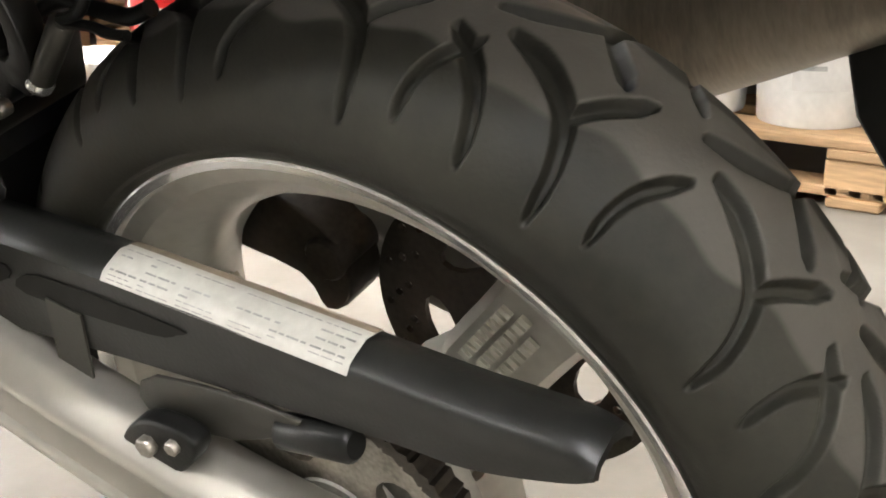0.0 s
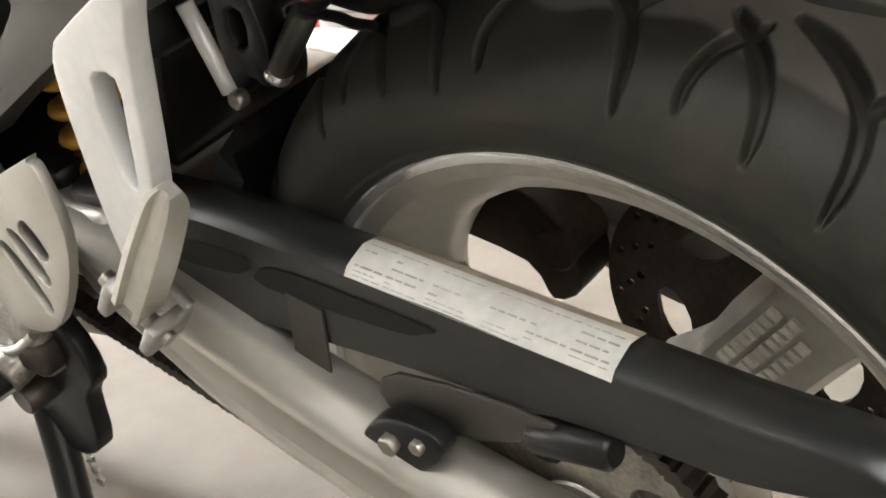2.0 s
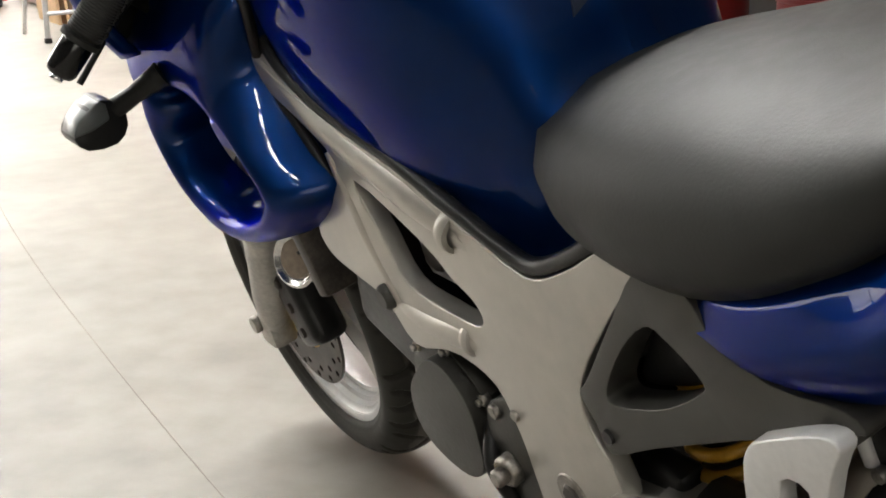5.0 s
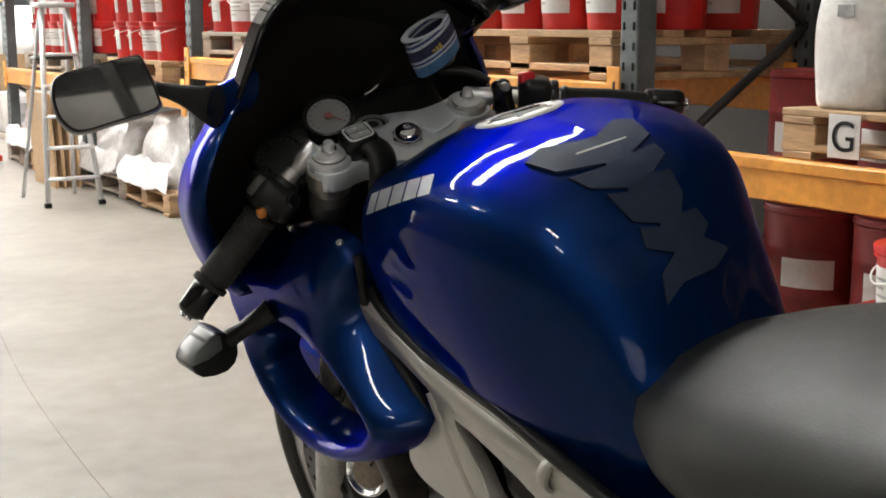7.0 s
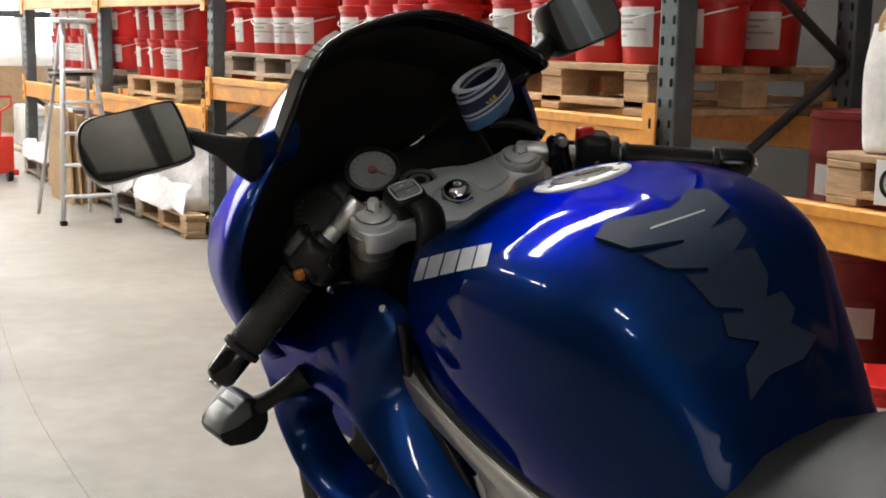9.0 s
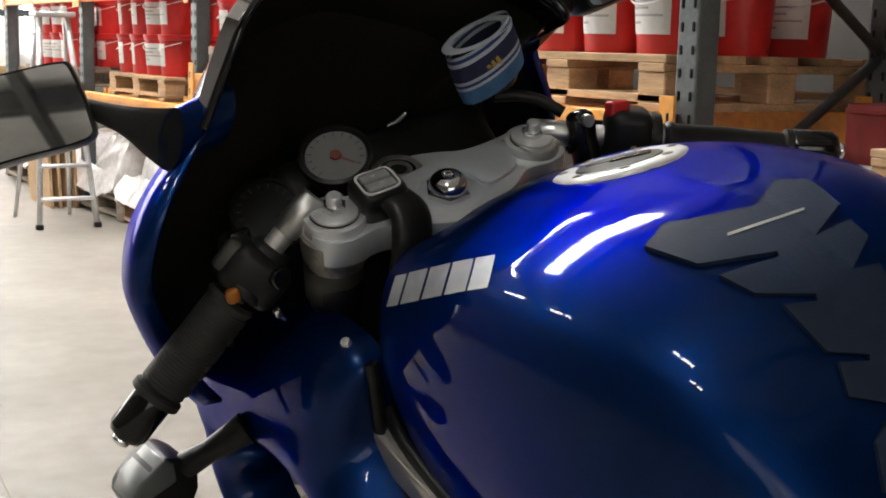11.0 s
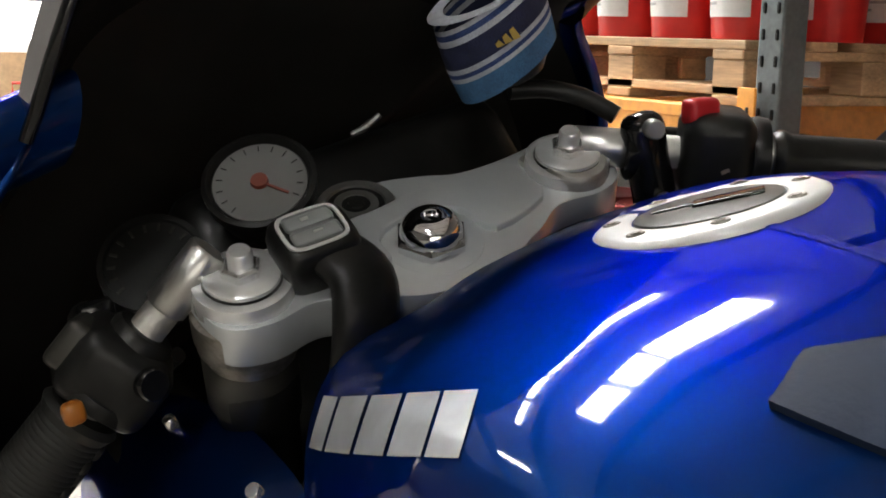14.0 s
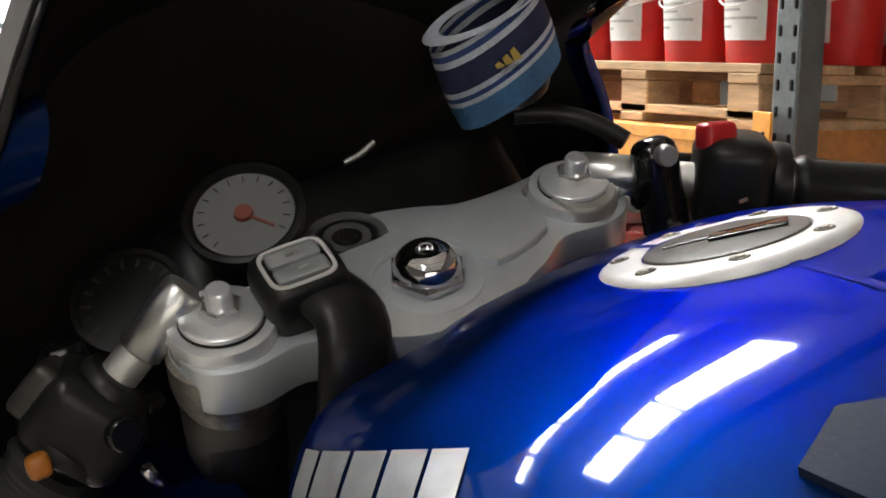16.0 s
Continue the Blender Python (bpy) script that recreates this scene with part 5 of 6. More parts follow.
for y, zt, zl, wt, wm, zm, wl in tk:
    half = [(0.0, zt), (wt * 0.6, zt - 0.003), (wt, zt - 0.010), (wt + 0.55 * (wm - wt), zt - 0.20 * (zt - zm)), (wt + 0.85 * (wm - wt), zt - 0.50 * (zt - zm)), (wm, zm), (wm - 0.10 * (wm - wl), zm - 0.35 * (zm - zl)), (wm - 0.5 * (wm - wl), zm - 0.75 * (zm - zl)), (wl, zl), (0.02, zl)]
    ring = [Vector((TC - x, y, z)) for x, z in half] + [Vector((2 * TC * min(1, max(0.0, (z - 0.62) / 0.3)) - TC + x - 0.23 * max(0.0, x - 0.06), y, z)) for x, z in half[::-1]]
    rings.append(ring)
cross = [smooth_ring(r, 3) for r in rings]
TANKGRID = resample(cross, 6)
tank = part("fuel_tank", loft(TANKGRID), BLUE, BIKE, "glossy blue fuel tank", 80)
for sx in (-1, 1):
    part("tank_seam", tube([(sx * x, y, z) for x, y, z in ((0.128, 0.985, 0.806), (0.138, 0.93, 0.784), (0.142, 0.858, 0.757), (0.143, 0.79, 0.741), (0.143, 0.712, 0.724), (0.143, 0.627, 0.697), (0.142, 0.553, 0.674), (0.142, 0.512, 0.671), (0.141, 0.462, 0.692), (0.139, 0.41, 0.723))], 0.0085, 12, 5, flat=0.9), BLACK, tank, "black rubber seam along the tank edge")
from mathutils.bvhtree import BVHTree


def tree_of(ob):
    return BVHTree.FromPolygons([v.co for v in ob.data.vertices], [p.vertices for p in ob.data.polygons])


TANK = tree_of(tank)


def drop(tree, at, way, lift):
    hit, normal, _, _ = tree.ray_cast(Vector(at), Vector(way).normalized())
    return hit + normal * lift if normal.dot(Vector(way)) < 0 else hit - normal * lift


def decal(tree, outline, plane, way, lift, thick=0.0, n=0, grid=0.006):
    """A patch laid on a surface. outline: 2-D points; plane: turns such a point into a start in space; way: which way it is laid."""
    pts = [Vector((p[0], p[1], 0)) for p in outline]
    if n:
        pts = smooth_ring(pts, n)
    bm = bmesh.new()
    ring = []
    for a, b in zip(pts, pts[1:] + pts[:1]):
        k = max(1, int((b - a).length / grid))
        ring += [a.lerp(b, i / k) for i in range(k)]
    vs = [bm.verts.new(p) for p in ring]
    es = [bm.edges.new((vs[i], vs[(i + 1) % len(vs)])) for i in range(len(vs))]
    bmesh.ops.triangle_fill(bm, use_beauty=True, edges=es)
    lo, hi = [min(p[i] for p in ring) for i in (0, 1)], [max(p[i] for p in ring) for i in (0, 1)]
    for i in (0, 1):
        k = int((hi[i] - lo[i]) / (grid * 1.5))
        for j in range(1, k + 1):
            co = [0, 0, 0]
            no = [0, 0, 0]
            co[i], no[i] = lo[i] + (hi[i] - lo[i]) * j / (k + 1), 1
            bmesh.ops.bisect_plane(bm, geom=bm.verts[:] + bm.edges[:] + bm.faces[:], plane_co=co, plane_no=no)
    flat = {v: v.co.copy() for v in bm.verts}
    if thick:
        ext = bmesh.ops.extrude_face_region(bm, geom=bm.faces[:])
        for v in ext["geom"]:
            if isinstance(v, bmesh.types.BMVert):
                v.co.z = 1
    for v in bm.verts:
        top = v.co.z > 0.5 or not thick
        v.co = drop(tree, plane(v.co.x, v.co.y), way, lift + (thick if top and thick else 0))
    return bm


# tank cap
CC = drop(TANK, (0.047, 0.84, 1.3), (0, 0, -1), 0.0)
CN = (drop(TANK, (0.047, 0.84, 1.3), (0, 0, -1), 1.0) - CC).normalized()
CN = (CN + Vector((0, 0.05, 0))).normalized()
CM = aim(CC - CN * 0.0040, CC + CN) @ Matrix.Diagonal((0.95, 0.95, 0.6, 1))
cap = part("tank_cap", lathe([(0, 0.004), (0.036, 0.004), (0.037, 0.0065), (0.040, 0.0075), (0.052, 0.0065), (0.056, 0.003), (0.0572, -0.002), (0.0572, -0.022), (0, -0.022)], 56, CM), SATIN, BIKE, "silver ring-shaped fuel cap with screws")
part("cap_centre", lathe([(0, 0.0085), (0.033, 0.0085), (0.0355, 0.0075), (0.036, 0.003), (0, 0.003)], 48, CM), PANELGREY, cap, "dark grey cap centre")
part("key_flap", shift(box(0.014, 0.034, 0.003, (-0.010, 0.002, 0.0095), 0.0012, 2, (0, 0, 62)), CM), BLACKGLOSS, cap)
part("key_slot", shift(box(0.004, 0.032, 0.002, (0.008, -0.010, 0.0092), 0.0008, 1, (0, 0, 68)), CM), BLACK, cap)
for k in range(7):
    a = radians(51.4 * k + 20)
    part("cap_screw", shift(lathe([(0, 0.0088), (0.0022, 0.0088), (0.0024, 0.0075), (0.004, 0.0082), (0.0046, 0.007), (0.0046, 0.004)], 14, Matrix.Translation((0.0465 * math.cos(a), 0.0465 * math.sin(a), 0))), CM), STEEL, cap)

# knee pad and marks, laid on along slanting ways
def laid(C, D, U, V):
    C, D, U, V = Vector(C), Vector(D), Vector(U), Vector(V)
    return (lambda u, v: C + U * u + V * v - D * 0.3), D


PADO = [(-0.0716, 0.0048), (-0.0575, 0.0171), (-0.0238, 0.0172), (0.0036, 0.0183), (0.0230, 0.0336), (0.0450, 0.0295), (0.0580, 0.0102), (0.0344, -0.0064), (0.0602, -0.0007), (0.0683, -0.0127), (0.0507, -0.0304), (0.0693, -0.0296), (0.0768, -0.0561), (0.0705, -0.0751), (0.0861, -0.0724), (0.0950, -0.0907), (0.0869, -0.1018), (0.1100, -0.1180), (0.0933, -0.1343), (0.0594, -0.1410), (0.0390, -0.1585), (0.0402, -0.1293), (0.0566, -0.1112), (0.0296, -0.1010), (0.0283, -0.0810), (0.0471, -0.0843), (0.0478, -0.0803), (0.0222, -0.0736), (0.0029, -0.0427), (0.0234, -0.0443), (0.0241, -0.0403), (-0.0121, -0.0337), (-0.0305, -0.0197), (0.0079, -0.0150), (0.0077, -0.0120), (-0.0416, -0.0113)]
plane, way = laid((0.07, 0.74, 0.93), (0.572, 0.754, -0.322), (0.796, -0.605, 0), (0.195, 0.257, 0.947))
pad = part("tank_pad", decal(TANK, PADO, plane, way, 0.0, 0.0035), PADMAT, tank, "dark grey notched rubber tank pad", 50)
part("pad_mark", decal(TANK, [(-0.0195, 0.0036), (0.0335, 0.0113), (0.0331, 0.0097), (-0.0199, 0.0017)], plane, way, 0.0040), ALUDULL, pad)
plane, way = laid((-0.09, 0.93, 0.90), (0.386, 0.837, -0.389), (0.908, -0.419, 0), (0.163, 0.353, 0.921))
MARKS = mat("tank_mark_silver", (0.55, 0.57, 0.60), 0.3, 0.5)
for k, w in enumerate((0.0085, 0.0135, 0.0135, 0.0135, 0.0125)):
    u0 = -0.0375 + (0.0, 0.0102, 0.0256, 0.0410, 0.0560)[k]
    v0 = 0.0088 - 0.0022 * k
    part("tank_mark", decal(TANK, [(u0, v0 - 0.005), (u0 + w, v0 - 0.007), (u0 + w + 0.0125, v0 + 0.0145), (u0 + 0.0125, v0 + 0.0165)], plane, way, 0.0008), MARKS, tank)

# top clamp
FL, FR_ = Vector((-0.113, 1.029, 0.965)), Vector((0.105, 1.043, 0.962))
AXIS = Vector((0, -0.40, 0.917)).normalized()
side = (FR_ - FL).normalized()
fwd = AXIS.cross(side).normalized()
if fwd.y < 0:
    fwd = -fwd
MID = (FL + FR_) / 2
CL = Matrix((side, fwd, AXIS)).transposed().to_4x4()
CL.translation = MID
h = (FR_ - FL).length / 2


def clamp_plate(outline, z0, z1, holes=(), bevel=0.003, n=4):
    b = plate(outline, z0, z1, holes, bevel, n)
    shift(b, Matrix(((0, 1, 0, 0), (0, 0, 1, 0), (1, 0, 0, 0), (0, 0, 0, 1))))
    return shift(b, CL)


CLO = [(-h - 0.027, 0.004), (-h - 0.022, -0.022), (-h + 0.0, -0.031), (-h + 0.028, -0.028), (-h + 0.05, -0.040), (-0.045, -0.046), (-0.028, -0.055), (0.0, -0.060), (0.028, -0.055), (0.045, -0.046), (h - 0.05, -0.040), (h - 0.028, -0.028), (h, -0.031), (h + 0.022, -0.022), (h + 0.027, 0.004), (h + 0.020, 0.024), (h, 0.030), (h - 0.03, 0.028), (0.05, 0.030), (0.028, 0.04), (0, 0.048), (-0.028, 0.04), (-0.05, 0.026), (-h + 0.03, 0.026), (-h, 0.030), (-h - 0.02, 0.024)]
clamp = part("top_clamp", clamp_plate(CLO, -0.030, -0.004, (), 0.004), DUST, BIKE, "silver aluminium top fork clamp", 50)
for s in (-1, 1):
    c = CL @ Vector((s * h, 0, 0))
    m = aim(c, c + AXIS) @ Matrix.Scale(1.0 if s < 0 else 0.95, 4)
    m = m @ Matrix.Translation((0, 0, 0.006))
    fc = part("fork_cap", lathe([(0, 0.0030), (0.0190, 0.0030), (0.0205, 0.0020), (0.0208, 0.0000), (0.0214, -0.0012), (0.0240, -0.0010), (0.0266, -0.0020), (0.0274, -0.006), (0.0274, -0.014), (0.0262, -0.018), (0, -0.018)], 56, m), CAPMETAL, clamp, "turned aluminium fork cap")
    part("preload_nut", lathe([(0, 0.0092), (0.0096, 0.0092), (0.0112, 0.0078), (0.0112, 0.002)], 6, m), POLISHED, fc, smooth=25)
    part("adjuster_pin", lathe([(0, 0.0185), (0.0056, 0.0185), (0.0068, 0.0172), (0.0068, 0.0085)], 16, m @ pose(0, 0, 0, 3, 0, 0)), CAPMETAL, fc)
    # Black ring stands in for the shade in the cap's groove.
    part("groove_shade_ring", lathe([(0.0206, -0.0014), (0.0209, 0.0002), (0.0213, 0.0002), (0.0216, -0.0014)], 40, m), BLACK, fc)
    m = m @ Matrix.Translation((0, 0, -0.006))
    # Darker metal than the clamp puts the shade of the boss's sides into its colour.
    part("clamp_boss", lathe([(0.0270, -0.012), (0.0300, -0.0135), (0.0302, -0.016), (0.0302, -0.030), (0.0290, -0.032), (0.0290, -0.037), (0.0255, -0.039), (0.0250, -0.046)], 40, m), STEEL, clamp, "clamp boss in a darker metal for its shaded sides")
    # Black puts the shade below the clamp into the bush's colour.
    part("lower_fork_bush", lathe([(0.0230, -0.062), (0.0245, -0.066), (0.0245, -0.090), (0.0220, -0.094), (0.0215, -0.15)], 36, m), BLACK, clamp)
    part("pinch_lug", shift(box(0.044, 0.024, 0.022, (-s * 0.036, -0.012, -0.026), 0.005, 3), CL @ Matrix.Translation((s * h, 0, 0))), DUST, clamp)
    part("dust_cap", rod(c + Vector((-0.018, 0.016, -0.002)), c + Vector((-0.018, 0.014, 0.006)), 0.006, 12), ALUDULL, clamp)
part("raised_panel", clamp_plate([(-h + 0.034, 0.020), (-h + 0.030, 0.0), (-h + 0.036, -0.018), (-0.034, -0.026), (-0.028, -0.006), (-0.014, 0.004), (0.014, 0.004), (0.028, -0.006), (0.034, -0.030), (h - 0.034, -0.020), (h - 0.030, 0.0), (h - 0.034, 0.020), (0.02, 0.024), (-0.02, 0.020)], -0.005, 0.0006, (), 0.0010, 3), DUST, clamp)
nm = aim(CL @ Vector((-0.002, -0.018, -0.012)), CL @ Vector((-0.002, -0.018, 1))) @ Matrix.Diagonal((1.0, 1.0, 0.92, 1))
nut = part("stem_nut", lathe([(0, 0.0), (0.0212, 0.0), (0.0212, 0.0145), (0.0190, 0.0165), (0.0, 0.0165)], 6, nm), CHROME, clamp, "chrome domed steering stem nut", 25)
part("nut_dome", lathe([(0.0178, 0.016), (0.0176, 0.0195), (0.0158, 0.0245), (0.0115, 0.0282), (0.006, 0.0298), (0.0045, 0.0292), (0.004, 0.027), (0, 0.0265)], 32, nm), CHROME, nut)
part("nut_washer", lathe([(0, 0), (0.0285, 0.0), (0.0300, 0.006), (0.0295, 0.0092), (0.0275, 0.0100), (0.02, 0.0100)], 40, nm), DUST, nut)
im = aim(CL @ Vector((-0.019, 0.034, -0.014)), CL @ Vector((-0.019, 0.034, 1)))
ign = part("ignition_lock", lathe([(0, 0.010), (0.008, 0.010), (0.0085, 0.012), (0.013, 0.012), (0.0135, 0.010), (0.017, 0.010), (0.0175, 0.012), (0.0225, 0.012), (0.0245, 0.009), (0.0245, 0)], 36, im), ALU, clamp, "round ignition lock")
part("lock_face", lathe([(0, 0.0125), (0.0045, 0.0125), (0.005, 0.0115), (0.0165, 0.0112), (0.0168, 0.0105)], 30, im), BLACK, ign)

# control box on the clamp
bx = CL @ pose(-0.069, -0.006, 0.017, 6, -4, -6) @ Matrix.Diagonal((0.76, 0.62, 0.72, 1))
def rounded(w, d, z, e=4.5, n=40):
    """A ring with rounded corners, w by d, at height z."""
    ring = []
    for q in range(n):
        c, v = math.cos(2 * math.pi * q / n), math.sin(2 * math.pi * q / n)
        ring.append(Vector((math.copysign(abs(c) ** (2 / e), c) * w / 2, math.copysign(abs(v) ** (2 / e), v) * d / 2 - 0.001, z)))
    return ring


cb = part("switch_pod", shift(loft([rounded(0.046 + w, 0.048 + w, z) for w, z in ((-0.012, -0.036), (0.004, -0.033), (0.012, -0.022), (0.0145, 0.0), (0.0115, 0.009), (0.005, 0.0135), (0.0, 0.0145))]), bx), BLACK, BIKE, "black push-button pod strapped to the clamp", 70)
part("pod_frame", shift(loft([rounded(0.047, 0.047, 0.0138), rounded(0.0465, 0.0465, 0.0160), rounded(0.0415, 0.0415, 0.0160), rounded(0.041, 0.041, 0.0138)], True, False), bx), SATIN, cb, "silver frame round the buttons")
part("button", shift(box(0.036, 0.0172, 0.003, (0, 0.0086, 0.0152), 0.0035, 3), bx), BUTTON, cb)
part("button", shift(box(0.036, 0.0172, 0.003, (0, -0.0106, 0.0152), 0.0035, 3), bx), BUTTON, cb)
part("button_mark", shift(box(0.006, 0.004, 0.001, (-0.002, 0.009, 0.0172), 0.0003, 1), bx), ALU, cb)
part("button_mark", shift(box(0.007, 0.0025, 0.001, (0.002, -0.009, 0.0172), 0.0003, 1), bx), ALU, cb)
part("pod_strap", tube([bx @ Vector((0.008, -0.008, -0.004)), CL @ Vector((-0.058, -0.036, 0.008)), CL @ Vector((-0.068, -0.054, -0.012)), CL @ Vector((-0.078, -0.060, -0.05)), CL @ Vector((-0.086, -0.058, -0.14))], [0.019, 0.020, 0.019, 0.018, 0.017], 16, 5, flat=0.5), BLACK, cb, "black cable sleeve")

# clip-on bars
for s in (-1, 1):
    root = CL @ Vector((s * h, 0.004, -0.05))
    if s < 0:
        a = Vector((-0.125, 1.042, 0.983))
        way = Vector((-0.304, 1.100, 0.838)) - a
    else:
        a = Vector((0.118, 1.045, 0.968))
        way = (Vector((0.370, 0.885, 0.884)) - a) * 0.84
    d = way.normalized()
    L = way.length
    bar = part("handlebar", rod(a, a + d * L * 0.95, 0.0100, 20), ALUDULL, BIKE, "clip-on handlebar")
    part("bar_clamp", rod(a - d * 0.005, a + d * 0.035, 0.0120, 20), ALU, bar)
    part("fork_clamp", rod(root - AXIS * 0.035, root + AXIS * 0.004, 0.0265, 28, 0.003), PANELGREY, bar)
    g0, g1 = a + d * L * 0.44, a + d * L * 0.90
    ribs = [(0, 0), (0.0185, 0.0), (0.0210, 0.004), (0.0185, 0.010)]
    gl = (g1 - g0).length
    k = 26
    for i in range(k):
        z = 0.012 + (gl - 0.024) * i / (k - 1)
        ribs += [(0.0184, z - 0.0022), (0.0190, z - 0.0012), (0.0190, z + 0.0008), (0.0184, z + 0.0016)]
    if s > 0:
        ribs = [(0, 0), (0.0185, 0.0), (0.0215, 0.004), (0.0215, 0.007), (0.0190, 0.011), (0.0190, gl * 0.5)]
    ribs += [(0.0165, gl - 0.008), (0.021, gl - 0.006), (0.021, gl), (0, gl)]
    part("grip", lathe([(r * (1.1 if s < 0 else 0.82), z) for r, z in ribs], 24, aim(g0, g1)), RUBBER if s < 0 else BLACK, bar, "black rubber grip")
    if s < 0:
        for q in range(9):
            for e in (-1, 1):
                block = box(0.0075, 0.0035, gl * 0.085, (0, 0.0205, gl * (0.13 + 0.085 * q)), 0.0016, 1, (0, 24 * e, 0))
                part("grip_block", shift(block, aim(g0, g1) @ pose(0, 0, 0, 0, 0, 175 + 24 * e + (8 if q % 2 else 0))), RUBBER, bar)
    part("bar_end_weight", lathe([(0, 0), (0.017, 0), (0.018, 0.003), (0.018, 0.036), (0.015, 0.042), (0.011, 0.044), (0.0, 0.044)], 24, aim(g1, g1 + d)), BLACKGLOSS, bar, "black bar-end weight")
    part("bar_end_screw", rod(g1 + d * 0.044, g1 + d * 0.050, 0.008, 14), CHROME, bar)
    sw = a + d * L * (0.33 if s < 0 else 0.31)
    pod = part("switchgear", shift(box(0.050, 0.044, 0.056, (0, 0, 0), 0.012, 4), aim(sw, sw + d) @ pose(0, 0, 0, 90, 0, 0)), BLACK, bar, "black handlebar switch housing")
    if s < 0:
        part("switch_button", shift(box(0.020, 0.012, 0.022, (0.004, 0.02, 0.024), 0.004, 2), Matrix.Translation(sw)), BLACKGLOSS, pod)
        part("choke_lever", shift(box(0.012, 0.010, 0.013, (-0.029, -0.02, -0.006), 0.004, 3), Matrix.Translation(sw)), AMBER, pod)
        part("horn_button", rod(sw + Vector((0.01, -0.022, -0.004)), sw + Vector((0.012, -0.032, -0.004)), 0.009, 16), BLACKGLOSS, pod)
        top = aim(sw, sw + d)
        part("dip_switch", shift(box(0.026, 0.016, 0.030, (0.004, 0.027, -0.002), 0.005, 3, (0, 0, 12)), top), PANELGREY, pod)
        for q in range(3):
            part("switch_mark", shift(box(0.004, 0.0012, 0.004, (-0.026 + 0.012 * q, -0.0215, 0.008 - 0.007 * q), 0, 1), top), SATIN, pod)
        part("switch_flange", lathe([(0.012, 0), (0.027, 0), (0.028, 0.004), (0.027, 0.008), (0.012, 0.008)], 26, aim(g0 - d * 0.016, g0)), BLACK, pod)
        part("clutch_perch", join(rod(a + d * 0.05, a + d * 0.085, 0.018, 18), rod(a + d * 0.062, a + d * 0.065 + Vector((-0.01, 0.05, 0.012)), 0.010, 12)), BLACK, bar)
    else:
        part("kill_switch", shift(box(0.022, 0.014, 0.016, (-0.008, -0.004, 0.030), 0.004, 3, (0, 12, 0)), Matrix.Translation(sw)), REDSW, pod, "red engine stop switch")
        for q in range(3):
            part("switch_mark", box(0.006, 0.001, 0.002, sw + Vector((-0.012 + 0.011 * q, -0.0232, -0.004)), 0, 1), ALU, pod)
        part("perch_clamp", join(rod(a + d * 0.026, a + d * 0.044, 0.0195, 20), box(0.026, 0.022, 0.064, a + d * 0.035 + Vector((0, -0.008, -0.008)), 0.009, 3)), BLACKGLOSS, bar)
        for dz in (0.016, -0.030):
            part("perch_bolt", rod(a + d * 0.035 + Vector((-0.002, -0.019, dz)), a + d * 0.035 + Vector((-0.004, -0.027, dz)), 0.006, 12), ALU, bar)
        part("throttle_collar", lathe([(0.012, 0), (0.024, 0), (0.025, 0.004), (0.024, 0.010), (0.012, 0.010)], 26, aim(g0 - d * 0.014, g0)), BLACK, bar)
    lv0 = a + d * 0.06 + (Vector((0.03, 0.045, -0.03)) if s < 0 else Vector((0, 0.05, 0.008)))
    part("clutch_lever" if s < 0 else "brake_lever", tube([lv0, lv0 + d * 0.06 + Vector((0, 0.02, 0.0)), lv0 + d * 0.13 + Vector((0, 0.02, 0)), lv0 + d * 0.20 + Vector((0, 0.008, 0.0))], [0.007, 0.006, 0.005, 0.006], 12, 5, flat=0.7), BLACK, bar)

# brake fluid pot wrapped in a striped sweat band
rm = pose(0.086, 1.062, 1.046, 2, -13, 12) @ Matrix.Diagonal((0.93, 0.93, 0.62, 1))
res = part("brake_reservoir", shift(lathe([(0, -0.045), (0.022, -0.045), (0.026, -0.035), (0.026, 0.0), (0, 0.0)], 28), rm), BLACK, BIKE)
bands = ((-0.036, -0.013, "BAND_B"), (-0.013, -0.0085, "BAND_W"), (-0.0085, -0.004, "BAND_R"), (-0.004, 0.001, "BAND_W"), (0.001, 0.024, "BAND_N"), (0.024, 0.030, "BAND_W"), (0.030, 0.0355, "BAND_R"), (0.0355, 0.040, "BAND_W"))
BMATS = {"BAND_B": mat("band_blue", (0.045, 0.13, 0.26), 0.9, var=0.15, scale=60, bump=0.6, bump_scale=900), "BAND_W": mat("band_white", (0.42, 0.45, 0.50), 0.9, var=0.12, scale=60, bump=0.6, bump_scale=900), "BAND_R": mat("band_royal", (0.02, 0.045, 0.15), 0.9, var=0.15, scale=60, bump=0.6, bump_scale=900), "BAND_N": mat("band_navy", (0.012, 0.016, 0.05), 0.9, var=0.2, scale=60, bump=0.6, bump_scale=900)}
for z0, z1, c in bands:
    prof = [(0.0375 + 0.002 * math.sin((z + 0.036) / 0.076 * math.pi), z) for z in (z0, (z0 + z1) / 2, z1)]
    rows = [[Vector((r * math.cos(t) * 1.05, r * math.sin(t) * 0.8, z + 0.010 * math.sin(t * 1.0 + 2.2))) for t in (2 * math.pi * k / 40 for k in range(40))] for r, z in prof]
    part("sweat_band_stripe", shift(loft(rows, True, False), rm), BMATS[c], res, "towelling sweat band stripe")
part("band_top", shift(lathe([(0.028, 0.0405), (0.0355, 0.0435), (0.0395, 0.040)], 40, Matrix.Diagonal((1.05, 0.8, 1, 1))), rm), BMATS["BAND_W"], res)
